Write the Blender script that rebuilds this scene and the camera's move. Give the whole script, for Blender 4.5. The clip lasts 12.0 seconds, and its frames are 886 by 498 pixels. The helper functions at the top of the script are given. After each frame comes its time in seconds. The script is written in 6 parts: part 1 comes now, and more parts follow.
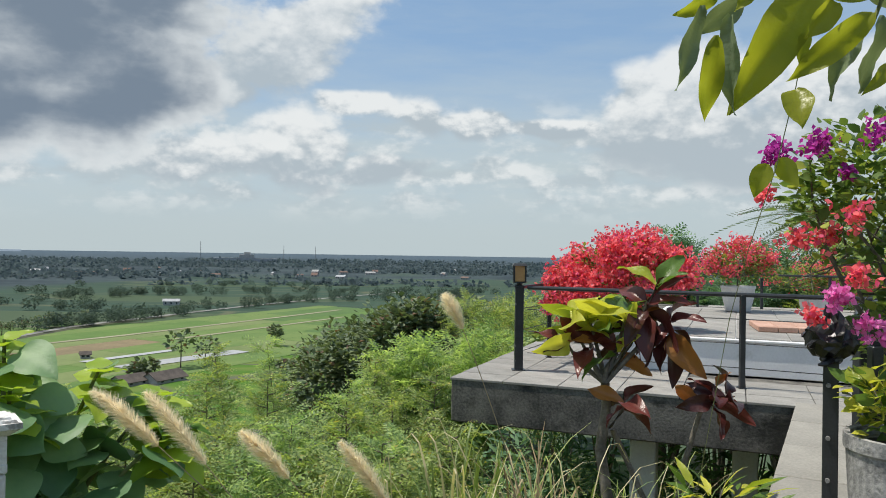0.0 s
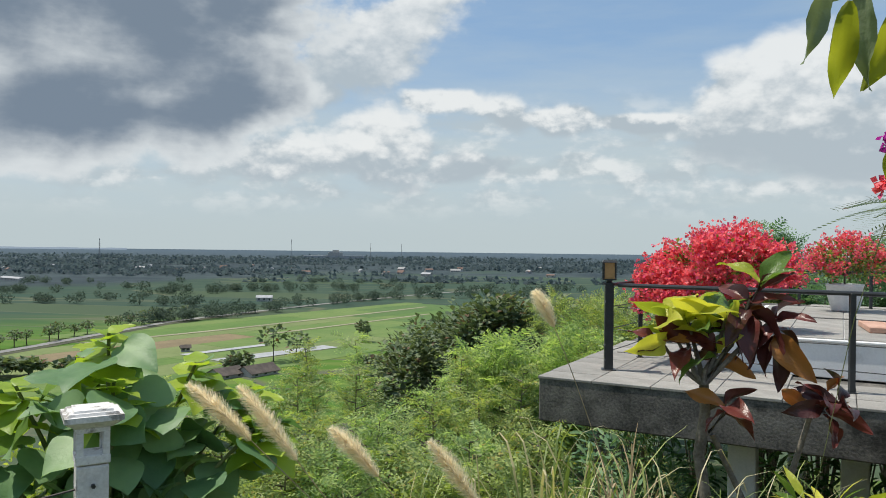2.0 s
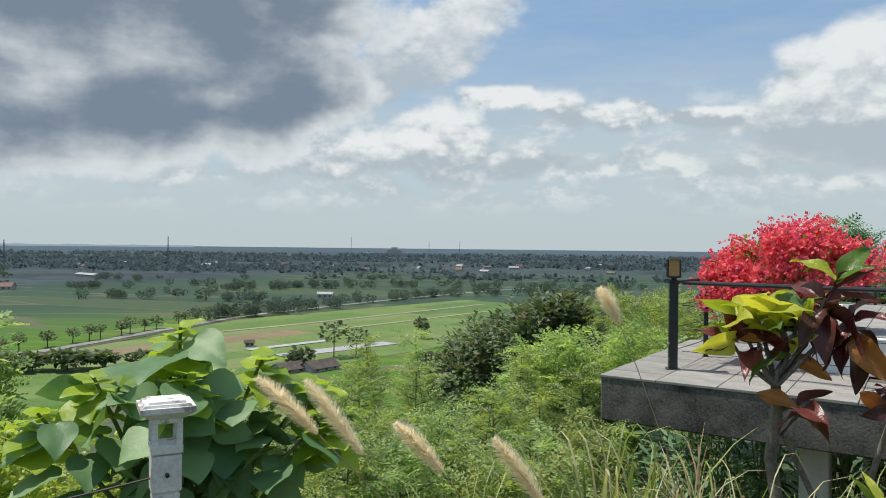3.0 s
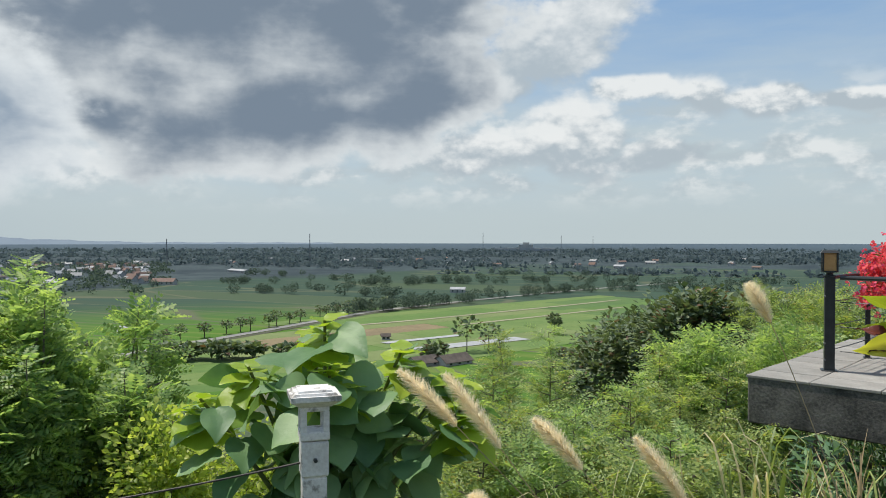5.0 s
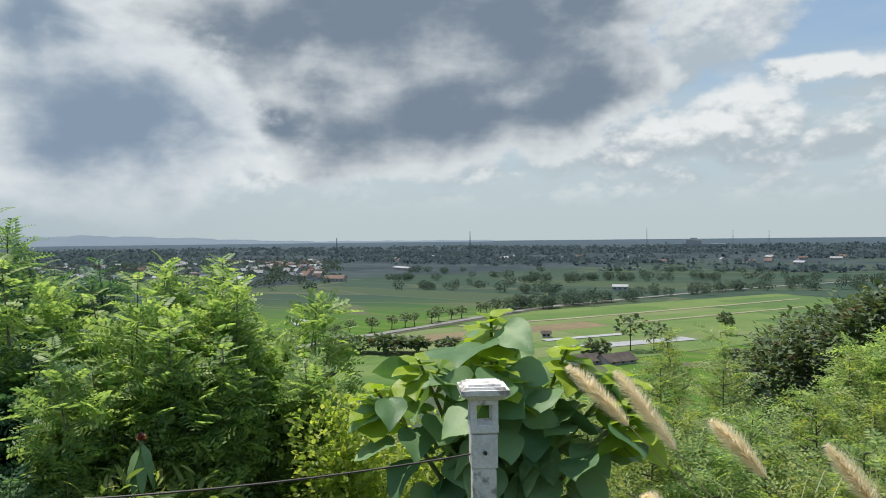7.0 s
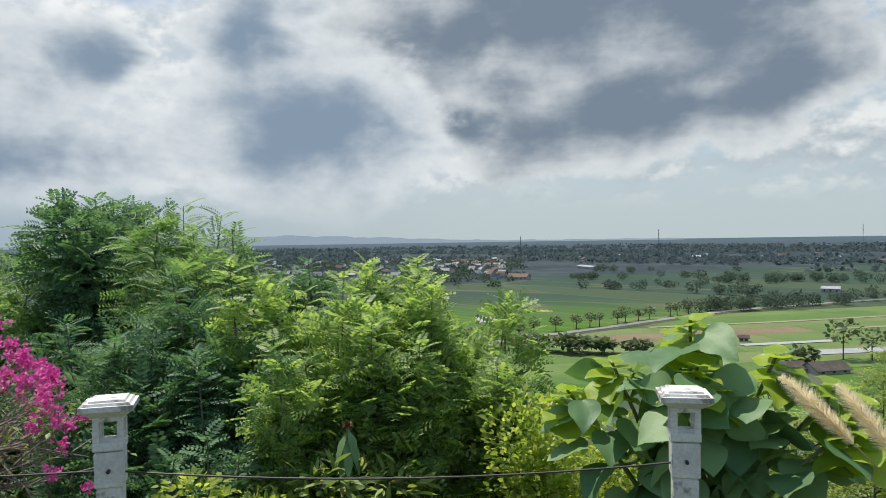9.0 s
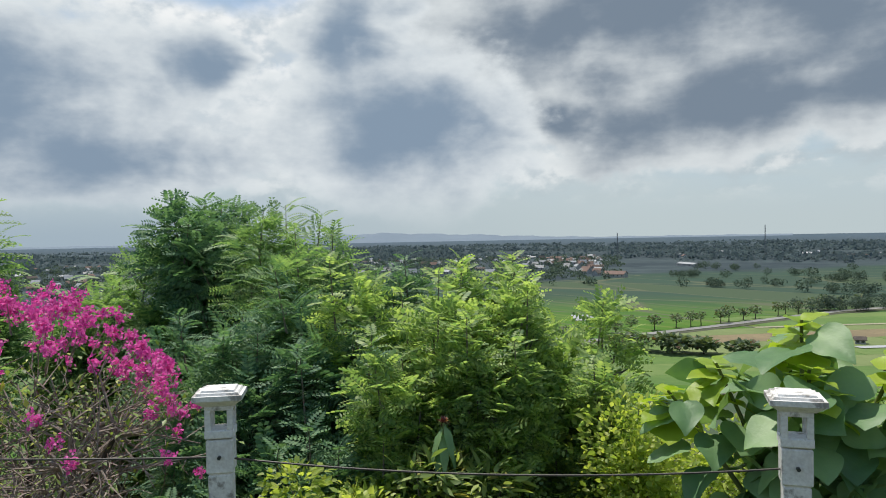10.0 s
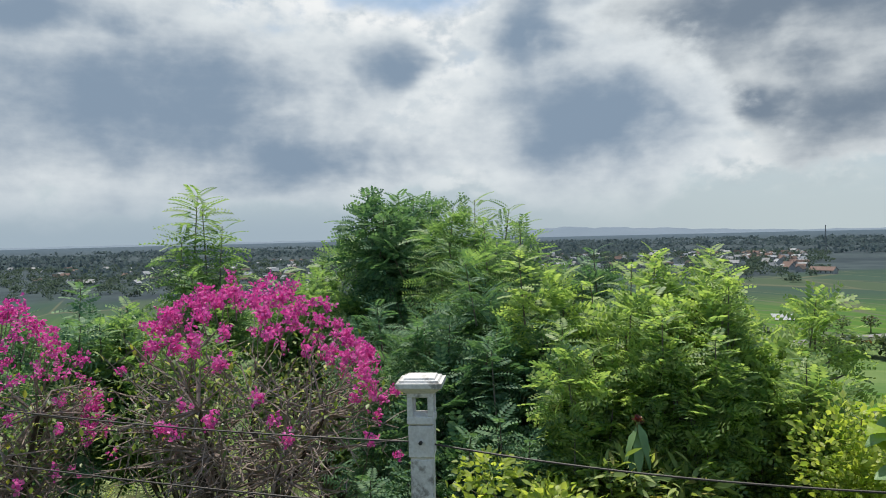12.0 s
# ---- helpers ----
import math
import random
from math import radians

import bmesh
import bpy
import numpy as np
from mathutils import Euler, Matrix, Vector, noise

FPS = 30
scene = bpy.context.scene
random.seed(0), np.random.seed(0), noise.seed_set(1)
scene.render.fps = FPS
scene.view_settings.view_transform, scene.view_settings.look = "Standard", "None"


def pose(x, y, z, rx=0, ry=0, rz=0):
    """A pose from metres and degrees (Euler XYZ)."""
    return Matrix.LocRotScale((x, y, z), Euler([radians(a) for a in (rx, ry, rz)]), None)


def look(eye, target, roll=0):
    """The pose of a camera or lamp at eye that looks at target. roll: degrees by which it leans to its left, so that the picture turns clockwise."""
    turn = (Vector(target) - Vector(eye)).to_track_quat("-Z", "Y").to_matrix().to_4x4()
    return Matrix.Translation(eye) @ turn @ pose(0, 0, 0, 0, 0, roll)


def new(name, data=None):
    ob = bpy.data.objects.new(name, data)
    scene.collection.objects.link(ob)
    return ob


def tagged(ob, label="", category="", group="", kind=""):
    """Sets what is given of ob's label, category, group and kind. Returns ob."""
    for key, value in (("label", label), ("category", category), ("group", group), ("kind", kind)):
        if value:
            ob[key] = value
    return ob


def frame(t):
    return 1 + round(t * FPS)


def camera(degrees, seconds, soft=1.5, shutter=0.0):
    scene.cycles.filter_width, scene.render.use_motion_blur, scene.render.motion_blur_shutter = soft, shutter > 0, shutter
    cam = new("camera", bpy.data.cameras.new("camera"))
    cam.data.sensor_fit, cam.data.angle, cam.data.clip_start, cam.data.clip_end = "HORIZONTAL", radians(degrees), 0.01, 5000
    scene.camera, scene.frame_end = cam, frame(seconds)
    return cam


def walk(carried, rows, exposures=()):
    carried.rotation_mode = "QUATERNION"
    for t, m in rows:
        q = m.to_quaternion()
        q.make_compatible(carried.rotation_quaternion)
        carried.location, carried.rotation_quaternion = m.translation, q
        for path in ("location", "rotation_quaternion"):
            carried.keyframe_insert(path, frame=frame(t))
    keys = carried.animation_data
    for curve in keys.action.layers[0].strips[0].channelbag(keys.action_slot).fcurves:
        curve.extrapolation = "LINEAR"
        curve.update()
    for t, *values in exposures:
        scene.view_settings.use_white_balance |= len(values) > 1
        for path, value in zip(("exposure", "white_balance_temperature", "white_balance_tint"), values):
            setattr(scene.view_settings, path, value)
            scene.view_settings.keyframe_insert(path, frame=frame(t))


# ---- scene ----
cam = camera(62.37, 12.0, soft=0.95)
EYE = 1.4
# seconds, x, y, z from the first eye, yaw to the left, pitch up, roll
ROWS = [
    (0, -0.000, -0.000, 0.000, 0.03, 0.32, 0.84),
    (0.5, -0.000, 0.025, -0.001, 1.37, 0.27, 0.76),
    (1, -0.002, 0.057, -0.003, 2.80, 0.20, 0.73),
    (1.5, -0.015, 0.072, -0.005, 4.71, 0.12, 0.70),
    (2, -0.022, 0.073, -0.008, 6.66, 0.03, 0.69),
    (2.5, -0.032, 0.076, -0.011, 9.03, -0.11, 0.63),
    (3, -0.043, 0.077, -0.011, 11.21, -0.24, 0.63),
    (5, -0.056, 0.065, -0.011, 21.48, -0.67, 0.07),
    (5.5, -0.064, 0.060, -0.013, 24.53, -0.74, -0.08),
    (6, -0.063, 0.050, -0.011, 27.37, -0.77, -0.24),
    (6.5, -0.066, 0.037, -0.012, 30.77, -0.79, -0.40),
    (7, -0.070, 0.028, -0.012, 33.92, -0.85, -0.56),
    (9, -0.085, -0.030, 0.003, 48.22, -0.79, -0.82),
    (9.5, -0.084, -0.035, 0.004, 52.10, -0.85, -0.98),
    (10, -0.087, -0.039, 0.002, 55.57, -0.90, -1.05),
    (10.5, -0.089, -0.054, 0.003, 59.42, -0.95, -1.20),
    (11, -0.103, -0.061, 0.001, 62.85, -0.99, -1.18),
    (11.5, -0.108, -0.072, -0.001, 66.64, -1.04, -1.25),
    (12, -0.117, -0.088, 0.000, 69.77, -1.06, -1.35),
]


def eye_pose(x, y, z, yaw, pitch, roll):
    ahead = Vector((-math.sin(radians(yaw)) * math.cos(radians(pitch)), math.cos(radians(yaw)) * math.cos(radians(pitch)), math.sin(radians(pitch))))
    eye = Vector((x, y, EYE + z))
    return look(eye, eye + ahead, roll)


walk(cam, [(t, eye_pose(*row)) for t, *row in ROWS])

# ---- light ----
SUN_YAW, SUN_UP = 84.0, 68.0


class Nodes:
    """Short hand for a node tree."""

    def __init__(self, tree):
        self.tree = tree
        tree.nodes.clear()

    def put(self, kind, values=None):
        node = self.tree.nodes.new(kind)
        return self.fill(node, values)

    def fill(self, node, values=None):
        for key, value in (values or {}).items():
            if isinstance(value, bpy.types.NodeSocket):
                self.tree.links.new(value, node.inputs[key])
            else:
                node.inputs[key].default_value = value
        return node

    def math(self, op, a, b=0.0, c=0.0, clamp=False):
        node = self.put("ShaderNodeMath", {0: a, 1: b, 2: c})
        node.operation, node.use_clamp = op, clamp
        return node.outputs[0]

    def ease(self, value, low, high, to_low=0.0, to_high=1.0):
        node = self.put("ShaderNodeMapRange")
        node.interpolation_type = "SMOOTHSTEP"
        self.fill(node, {"Value": value, "From Min": low, "From Max": high, "To Min": to_low, "To Max": to_high})
        return node.outputs["Result"]

    def mix(self, fac, a, b, blend="MIX"):
        node = self.put("ShaderNodeMix")
        node.data_type, node.blend_type = "RGBA", blend
        for slot, value in ((0, fac), (6, a), (7, b)):
            if isinstance(value, bpy.types.NodeSocket):
                self.tree.links.new(value, node.inputs[slot])
            else:
                node.inputs[slot].default_value = (*value, 1) if isinstance(value, tuple) and len(value) == 3 else value
        return node.outputs[2]

    def noise(self, vector, scale, detail=4.0, rough=0.55, distort=0.0):
        values = {"Scale": scale, "Detail": detail, "Roughness": rough, "Distortion": distort}
        if vector is not None:
            values["Vector"] = vector
        return self.put("ShaderNodeTexNoise", values).outputs["Fac"]


def build_sky():
    world = bpy.data.worlds.new("sky")
    scene.world = world
    world.use_nodes = True
    n = Nodes(world.node_tree)
    way = n.put("ShaderNodeTexCoord").outputs["Generated"]
    x, y, z = n.put("ShaderNodeSeparateXYZ", {0: way}).outputs
    # compass direction and height of the sky, in degrees
    yaw = n.math("MULTIPLY", n.math("ARCTAN2", n.math("MULTIPLY", x, -1.0), y), 57.2958)
    up = n.math("MULTIPLY", n.math("ARCSINE", z), 57.2958)

    def towards(lift, squash):
        return n.put("ShaderNodeCombineXYZ", {0: x, 1: y, 2: n.math("MULTIPLY", n.math("ADD", z, lift), squash)}).outputs[0]

    def heaped(lift):
        """Rounded heaps at several sizes, about -0.5 to 0.5."""
        at = towards(lift, 1.5)
        cells = n.put("ShaderNodeTexVoronoi", {"Vector": at, "Scale": 13.0, "Detail": 2.5, "Roughness": 0.55, "Lacunarity": 2.3})
        cells.normalize = True
        round_ = n.math("SUBTRACT", 0.42, cells.outputs["Distance"])
        return n.math("ADD", n.math("MULTIPLY", round_, 1.1), n.math("MULTIPLY", n.math("SUBTRACT", n.noise(at, 10.0, 7.0, 0.58), 0.5), 1.5))

    puff = heaped(0.0)
    # tops of the heaps face the light, their feet don't
    relief = n.math("SUBTRACT", puff, heaped(0.016))
    flat = towards(0.0, 3.2)
    big = n.noise(towards(0.0, 1.6), 4.0, 3.0, 0.5)
    mid = n.noise(flat, 8.0, 6.0, 0.55)
    streak = n.noise(towards(0.0, 6.0), 5.0, 6.0, 0.58)
    soft = n.noise(towards(0.0, 1.6), 7.0, 4.0, 0.5, 0.4)
    yaw_w = n.math("ADD", yaw, n.math("MULTIPLY", n.math("SUBTRACT", soft, 0.5), 11.0))
    up_w = n.math("ADD", up, n.math("MULTIPLY", n.math("SUBTRACT", big, 0.5), 5.0))

    def blob(at_yaw, at_up, wide, high, rag=0.7, slope=0.0):
        """How deep a direction lies in a cloud: about 1 in its middle, 0 at its uneven edge."""
        a = n.math("SUBTRACT", yaw_w, at_yaw)
        b = n.math("SUBTRACT", up_w, at_up)
        if slope:
            b = n.math("ADD", b, n.math("MULTIPLY", a, slope))
        a, b = n.math("DIVIDE", a, wide), n.math("DIVIDE", b, high)
        q = n.math("SQRT", n.math("ADD", n.math("MULTIPLY", a, a), n.math("MULTIPLY", b, b)))
        return n.math("ADD", n.math("SUBTRACT", 1.0, q), n.math("MULTIPLY", puff, rag))

    def union(*parts):
        out = parts[0]
        for p in parts[1:]:
            out = n.math("SMOOTH_MAX", out, p, 0.2)
        return out

    air = n.put("ShaderNodeTexSky")
    air.sky_type, air.sun_disc, air.sun_elevation, air.sun_rotation = "NISHITA", False, radians(SUN_UP), radians(-SUN_YAW)
    air.altitude, air.air_density, air.dust_density, air.ozone_density = 100.0, 1.0, 0.6, 2.0
    clear = n.mix(1.0, air.outputs[0], (0.12, 0.12, 0.12), "MULTIPLY")
    clear = n.mix(0.55, clear, (0.30, 0.475, 0.69))
    # a thin veil whitens the blue, more so towards the horizon
    veil = n.math("ADD", n.ease(up, 16.0, 6.0, 0.10, 0.88), n.math("MULTIPLY", n.math("SUBTRACT", streak, 0.5), 0.8), clamp=True)
    colour = n.mix(veil, clear, (0.52, 0.605, 0.635))
    # broken low cloud in flat layers
    low_band = n.math("MULTIPLY", n.ease(up, 13.0, 8.5), n.ease(up, 1.5, 5.0))
    cover = n.ease(n.math("ADD", mid, n.math("MULTIPLY", puff, 0.32)), 0.46, 0.66)
    low_tone = n.ease(n.math("ADD", n.math("MULTIPLY", relief, 1.6), n.math("MULTIPLY", streak, 0.9)), 0.25, 0.75)
    colour = n.mix(n.math("MULTIPLY", cover, n.math("MULTIPLY", low_band, 0.9)), colour, n.mix(low_tone, (0.475, 0.55, 0.59), (0.77, 0.805, 0.81)))
    # the bright, thin cloud round the sun
    glow = n.math("MULTIPLY", n.ease(n.math("ABSOLUTE", n.math("SUBTRACT", yaw, 68.0)), 44.0, 16.0), n.ease(up, 2.0, 9.0))
    hole = n.ease(blob(72.5, 18.2, 6.0, 1.8, 0.8), -0.1, 0.5)
    bright = n.math("MULTIPLY", n.math("MULTIPLY", glow, n.ease(n.math("ADD", big, n.math("MULTIPLY", puff, 0.3)), 0.20, 0.46)), n.math("SUBTRACT", 1.0, n.math("MULTIPLY", hole, 0.8)))
    rim = n.ease(n.math("ADD", n.math("MULTIPLY", relief, 1.4), soft), 0.28, 0.82)
    colour = n.mix(bright, colour, n.mix(rim, (0.565, 0.635, 0.69), (0.88, 0.90, 0.905)))
    # heaped clouds on the clear side: white tops with grey feet
    for parts, foot, top in (
            ((blob(-21.5, 8.6, 10.5, 3.4, 0.7), blob(-14.8, 11.4, 3.4, 2.9, 0.6), blob(-19.5, 12.4, 4.5, 3.2, 0.6), blob(-30.0, 11.0, 9.0, 4.5, 0.7)), 8.8, 14.0),
            ((blob(1.7, 11.0, 3.2, 2.0, 0.55), blob(6.2, 11.8, 2.6, 1.0, 0.6)), 10.3, 13.2),
            ((blob(-3.8, 10.1, 3.4, 1.6, 0.6), blob(-8.0, 9.4, 3.0, 0.9, 0.6)), 9.5, 12.2),
            ((blob(11.5, 8.0, 4.6, 3.4, 0.9), blob(17.5, 7.0, 6.0, 1.5, 0.9), blob(5.0, 6.4, 4.0, 1.2, 0.9)), 6.0, 10.4),
            ((blob(12.0, 15.6, 8.5, 3.0, 1.0, 0.36), blob(18.0, 12.4, 6.0, 2.4, 1.0, 0.2)), 13.0, 20.5)):
        heap = n.ease(union(*parts), -0.10, 0.40)
        tone = n.ease(n.math("ADD", up_w, n.math("MULTIPLY", n.math("ADD", relief, n.math("MULTIPLY", puff, 0.4)), 8.0)), foot, top)
        colour = n.mix(n.math("MULTIPLY", heap, 0.94), colour, n.mix(tone, (0.44, 0.51, 0.56), (0.82, 0.845, 0.845)))
    # the big clouds: bright uneven rims and dark bellies
    deep = union(blob(37.5, 18.6, 19.0, 8.6, 0.8), blob(27.0, 15.8, 9.5, 6.0, 0.8), blob(34.5, 9.2, 13.0, 3.9, 0.8, 0.07), blob(23.5, 10.8, 7.5, 3.4, 0.8, 0.3), blob(46.2, 9.0, 3.0, 2.5, 0.6), blob(46.0, 15.0, 9.0, 5.0, 0.8), blob(35.0, 28.0, 28.0, 8.0, 0.8))
    slit = n.ease(blob(28.5, 10.4, 7.5, 0.9, 0.8, 0.08), -0.2, 0.9)
    core = n.math("ADD", deep, n.math("MULTIPLY", n.math("SUBTRACT", soft, 0.5), 0.45))
    core = n.math("SUBTRACT", core, n.math("ADD", n.math("MULTIPLY", relief, 0.6), n.math("MULTIPLY", slit, 0.22)))
    core = n.ease(n.math("ADD", core, n.math("MULTIPLY", n.math("SUBTRACT", streak, 0.5), 0.45)), -0.15, 0.84)
    belly = n.mix(core, (0.68, 0.725, 0.745), (0.19, 0.245, 0.315))
    colour = n.mix(n.ease(deep, -0.22, 0.12), colour, belly)
    # softer blue grey banks towards the sun
    bank = union(blob(58.8, 8.4, 10.0, 6.2, 0.7), blob(62.0, 15.0, 5.5, 4.2, 0.8), blob(92.0, 9.6, 17.0, 6.6, 0.7), blob(81.0, 6.2, 9.5, 3.9, 0.7), blob(74.0, 12.4, 3.6, 2.7, 0.6), blob(99.0, 15.5, 11.0, 3.0, 0.8), blob(110.0, 14.0, 12.0, 8.0, 0.8))
    depth = n.math("ADD", bank, n.math("MULTIPLY", n.math("SUBTRACT", soft, 0.5), 0.5))
    depth = n.math("SUBTRACT", depth, n.math("MULTIPLY", relief, 0.6))
    depth = n.ease(n.math("ADD", depth, n.math("MULTIPLY", n.math("SUBTRACT", streak, 0.5), 0.4)), -0.15, 0.92)
    colour = n.mix(n.ease(bank, -0.22, 0.16), colour, n.mix(depth, (0.73, 0.78, 0.805), (0.235, 0.315, 0.415)))
    # pale air over the horizon
    haze = n.ease(up, 5.0, 0.2, 0.0, 0.88)
    colour = n.mix(haze, colour, n.mix(n.ease(yaw, 40.0, 85.0), (0.50, 0.58, 0.60), (0.34, 0.43, 0.51)))
    # the ground's own darkness below the horizon
    colour = n.mix(n.ease(up, -0.5, -3.0), colour, (0.05, 0.07, 0.05))
    back = n.put("ShaderNodeBackground", {"Color": colour, "Strength": 1.0})
    n.put("ShaderNodeOutputWorld", {"Surface": back.outputs[0]})


build_sky()
sun = new("sun", bpy.data.lights.new("sun", "SUN"))
sun.data.energy, sun.data.angle, sun.data.color = 5.0, radians(0.6), (1.0, 0.94, 0.84)
sun.matrix_world = look((-200 * math.sin(radians(SUN_YAW)), 200 * math.cos(radians(SUN_YAW)), 200 * math.tan(radians(SUN_UP))), (0, 0, 0))
scene.view_settings.exposure = 0.0

# ---- materials ----


def surface(name, low, high, rough=0.7, scale=4.0, grain=60.0, bump=0.3, metal=0.0, stain=None, stain_scale=1.2, stain_at=0.58, by_piece=0.0, spec=0.5):
    """A solid surface: two tones mixed by noise at two scales, optional stains, fine relief."""
    m = bpy.data.materials.new(name)
    m.use_nodes = True
    n = Nodes(m.node_tree)
    at = n.put("ShaderNodeTexCoord").outputs["Object"]
    coarse, fine = n.noise(at, scale, 5.0), n.noise(at, grain, 4.0)
    fac = n.math("ADD", n.math("MULTIPLY", coarse, 0.65), n.math("MULTIPLY", fine, 0.45))
    colour = n.mix(n.ease(fac, 0.35, 0.75), low, high)
    if stain:
        colour = n.mix(n.ease(n.noise(at, stain_scale, 7.0, 0.65), stain_at, stain_at + 0.14), colour, stain)
    if by_piece:
        tone = n.math("ADD", n.math("MULTIPLY", n.put("ShaderNodeObjectInfo").outputs["Random"], by_piece), 1.0 - by_piece / 2)
        colour = n.mix(1.0, colour, n.put("ShaderNodeCombineXYZ", {0: tone, 1: tone, 2: tone}).outputs[0], "MULTIPLY")
    relief = n.put("ShaderNodeBump", {"Height": fac, "Strength": bump, "Distance": 0.01})
    shader = n.put("ShaderNodeBsdfPrincipled", {"Base Color": colour, "Roughness": rough, "Metallic": metal, "Normal": relief.outputs[0], "Specular IOR Level": spec})
    n.put("ShaderNodeOutputMaterial", {"Surface": shader.outputs[0]})
    return m


def leafy(name, low, high, odd=None, odd_share=0.12, shine=0.45, through_light=0.35, patch=0.6, spec=0.4, tint=(1.4, 1.42, 0.7), relief=0.0):
    """Foliage: each leaf takes a tone of its own, and light shines through it."""
    m = bpy.data.materials.new(name)
    m.use_nodes = True
    n = Nodes(m.node_tree)
    at = n.put("ShaderNodeTexCoord").outputs["Object"]
    own = n.put("ShaderNodeNewGeometry").outputs["Random Per Island"]
    fac = n.math("ADD", n.math("MULTIPLY", own, 0.55), n.math("MULTIPLY", n.noise(at, patch, 3.0), 0.6))
    colour = n.mix(n.ease(fac, 0.25, 0.85), low, high)
    if odd:
        colour = n.mix(n.math("GREATER_THAN", n.math("FRACT", n.math("MULTIPLY", own, 17.3)), 1.0 - odd_share), colour, odd)
    values = {"Base Color": colour, "Roughness": shine, "Specular IOR Level": spec}
    if relief:
        ribs = n.math("ADD", n.noise(at, 26.0, 3.0), n.math("MULTIPLY", n.noise(at, 90.0, 2.0), 0.3))
        values["Normal"] = n.put("ShaderNodeBump", {"Height": ribs, "Strength": relief, "Distance": 0.02}).outputs[0]
    front = n.put("ShaderNodeBsdfPrincipled", values)
    lit = n.mix(1.0, colour, tint, "MULTIPLY")
    behind = n.put("ShaderNodeBsdfTranslucent", {"Color": lit})
    both = n.put("ShaderNodeMixShader", {0: through_light, 1: front.outputs[0], 2: behind.outputs[0]})
    n.put("ShaderNodeOutputMaterial", {"Surface": both.outputs[0]})
    return m


CONCRETE = surface("weathered concrete", (0.035, 0.034, 0.032), (0.19, 0.18, 0.16), 0.92, 2.5, 38, 1.0, stain=(0.028, 0.028, 0.025), stain_scale=1.6, stain_at=0.52)
PAVING = surface("grey paving tile", (0.19, 0.183, 0.168), (0.31, 0.3, 0.275), 0.8, 3.0, 60, 0.25, stain=(0.16, 0.155, 0.145), by_piece=0.28)
PALE_PAVING = surface("pale walkway concrete", (0.19, 0.183, 0.162), (0.3, 0.285, 0.25), 0.85, 2.0, 50, 0.3, stain=(0.2, 0.19, 0.17), by_piece=0.15)
WHITE_WALL = surface("white painted step", (0.62, 0.63, 0.64), (0.74, 0.75, 0.76), 0.6, 2.0, 40, 0.1, stain=(0.5, 0.5, 0.49), stain_at=0.64)
WHITE_POST = surface("white painted concrete post", (0.50, 0.48, 0.46), (0.72, 0.71, 0.69), 0.75, 7.0, 70, 0.5, stain=(0.25, 0.235, 0.215), stain_scale=14.0, stain_at=0.52)
BLACK_IRON = surface("black painted iron", (0.012, 0.014, 0.016), (0.026, 0.03, 0.033), 0.42, 8.0, 90, 0.15)
AMBER = surface("amber lamp glass", (0.45, 0.24, 0.09), (0.55, 0.32, 0.13), 0.35, 6.0, 40, 0.1)
PLASTIC = surface("black plastic bag", (0.008, 0.008, 0.009), (0.02, 0.02, 0.022), 0.28, 9.0, 40, 0.8)
POT_GREY = surface("rough grey cement pot", (0.12, 0.12, 0.12), (0.36, 0.355, 0.345), 0.9, 9.0, 55, 1.0, stain=(0.11, 0.11, 0.105), stain_scale=26.0)
WOOD = surface("reddish boards", (0.36, 0.20, 0.14), (0.52, 0.33, 0.25), 0.7, 3.0, 40, 0.2, by_piece=0.2)
BARK = surface("grey bark", (0.10, 0.085, 0.065), (0.24, 0.21, 0.17), 0.9, 14.0, 60, 0.9)
DARK_BARK = surface("dark bark", (0.035, 0.028, 0.022), (0.10, 0.08, 0.062), 0.9, 14.0, 60, 0.9)
TWIG = surface("dry twigs", (0.15, 0.115, 0.095), (0.34, 0.275, 0.24), 0.85, 9.0, 60, 0.5)
GREEN_STEM = surface("green stem", (0.10, 0.14, 0.04), (0.20, 0.22, 0.08), 0.7, 9.0, 60, 0.3)
WIRE = surface("rusty fence wire", (0.02, 0.017, 0.015), (0.05, 0.04, 0.034), 0.6, 20.0, 90, 0.3)
SOIL = surface("dark soil", (0.02, 0.016, 0.012), (0.06, 0.048, 0.034), 0.95, 6.0, 50, 0.8)

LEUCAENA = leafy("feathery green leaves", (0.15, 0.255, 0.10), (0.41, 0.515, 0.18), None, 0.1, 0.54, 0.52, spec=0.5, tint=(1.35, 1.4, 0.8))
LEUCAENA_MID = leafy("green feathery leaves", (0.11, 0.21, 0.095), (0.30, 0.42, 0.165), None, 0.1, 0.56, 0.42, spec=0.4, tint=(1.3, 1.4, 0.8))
# deep green, with the shade inside the crowns put into the base colour
LEUCAENA_DARK = leafy("deep green leaves darkened for shade", (0.07, 0.155, 0.09), (0.20, 0.325, 0.165), None, 0.1, 0.6, 0.34, spec=0.3, tint=(1.3, 1.4, 0.8))
BAMBOO = leafy("light green shrub leaves", (0.13, 0.205, 0.07), (0.38, 0.45, 0.145), (0.38, 0.34, 0.10), 0.05, 0.56, 0.44, spec=0.45)
VINE = leafy("yellow green vine leaves", (0.22, 0.31, 0.07), (0.50, 0.56, 0.15), None, 0.06, 0.45, 0.55)
TEAK = leafy("large teak leaves", (0.09, 0.19, 0.08), (0.23, 0.36, 0.16), None, 0.1, 0.52, 0.3, 6.0, 0.45, relief=0.15)
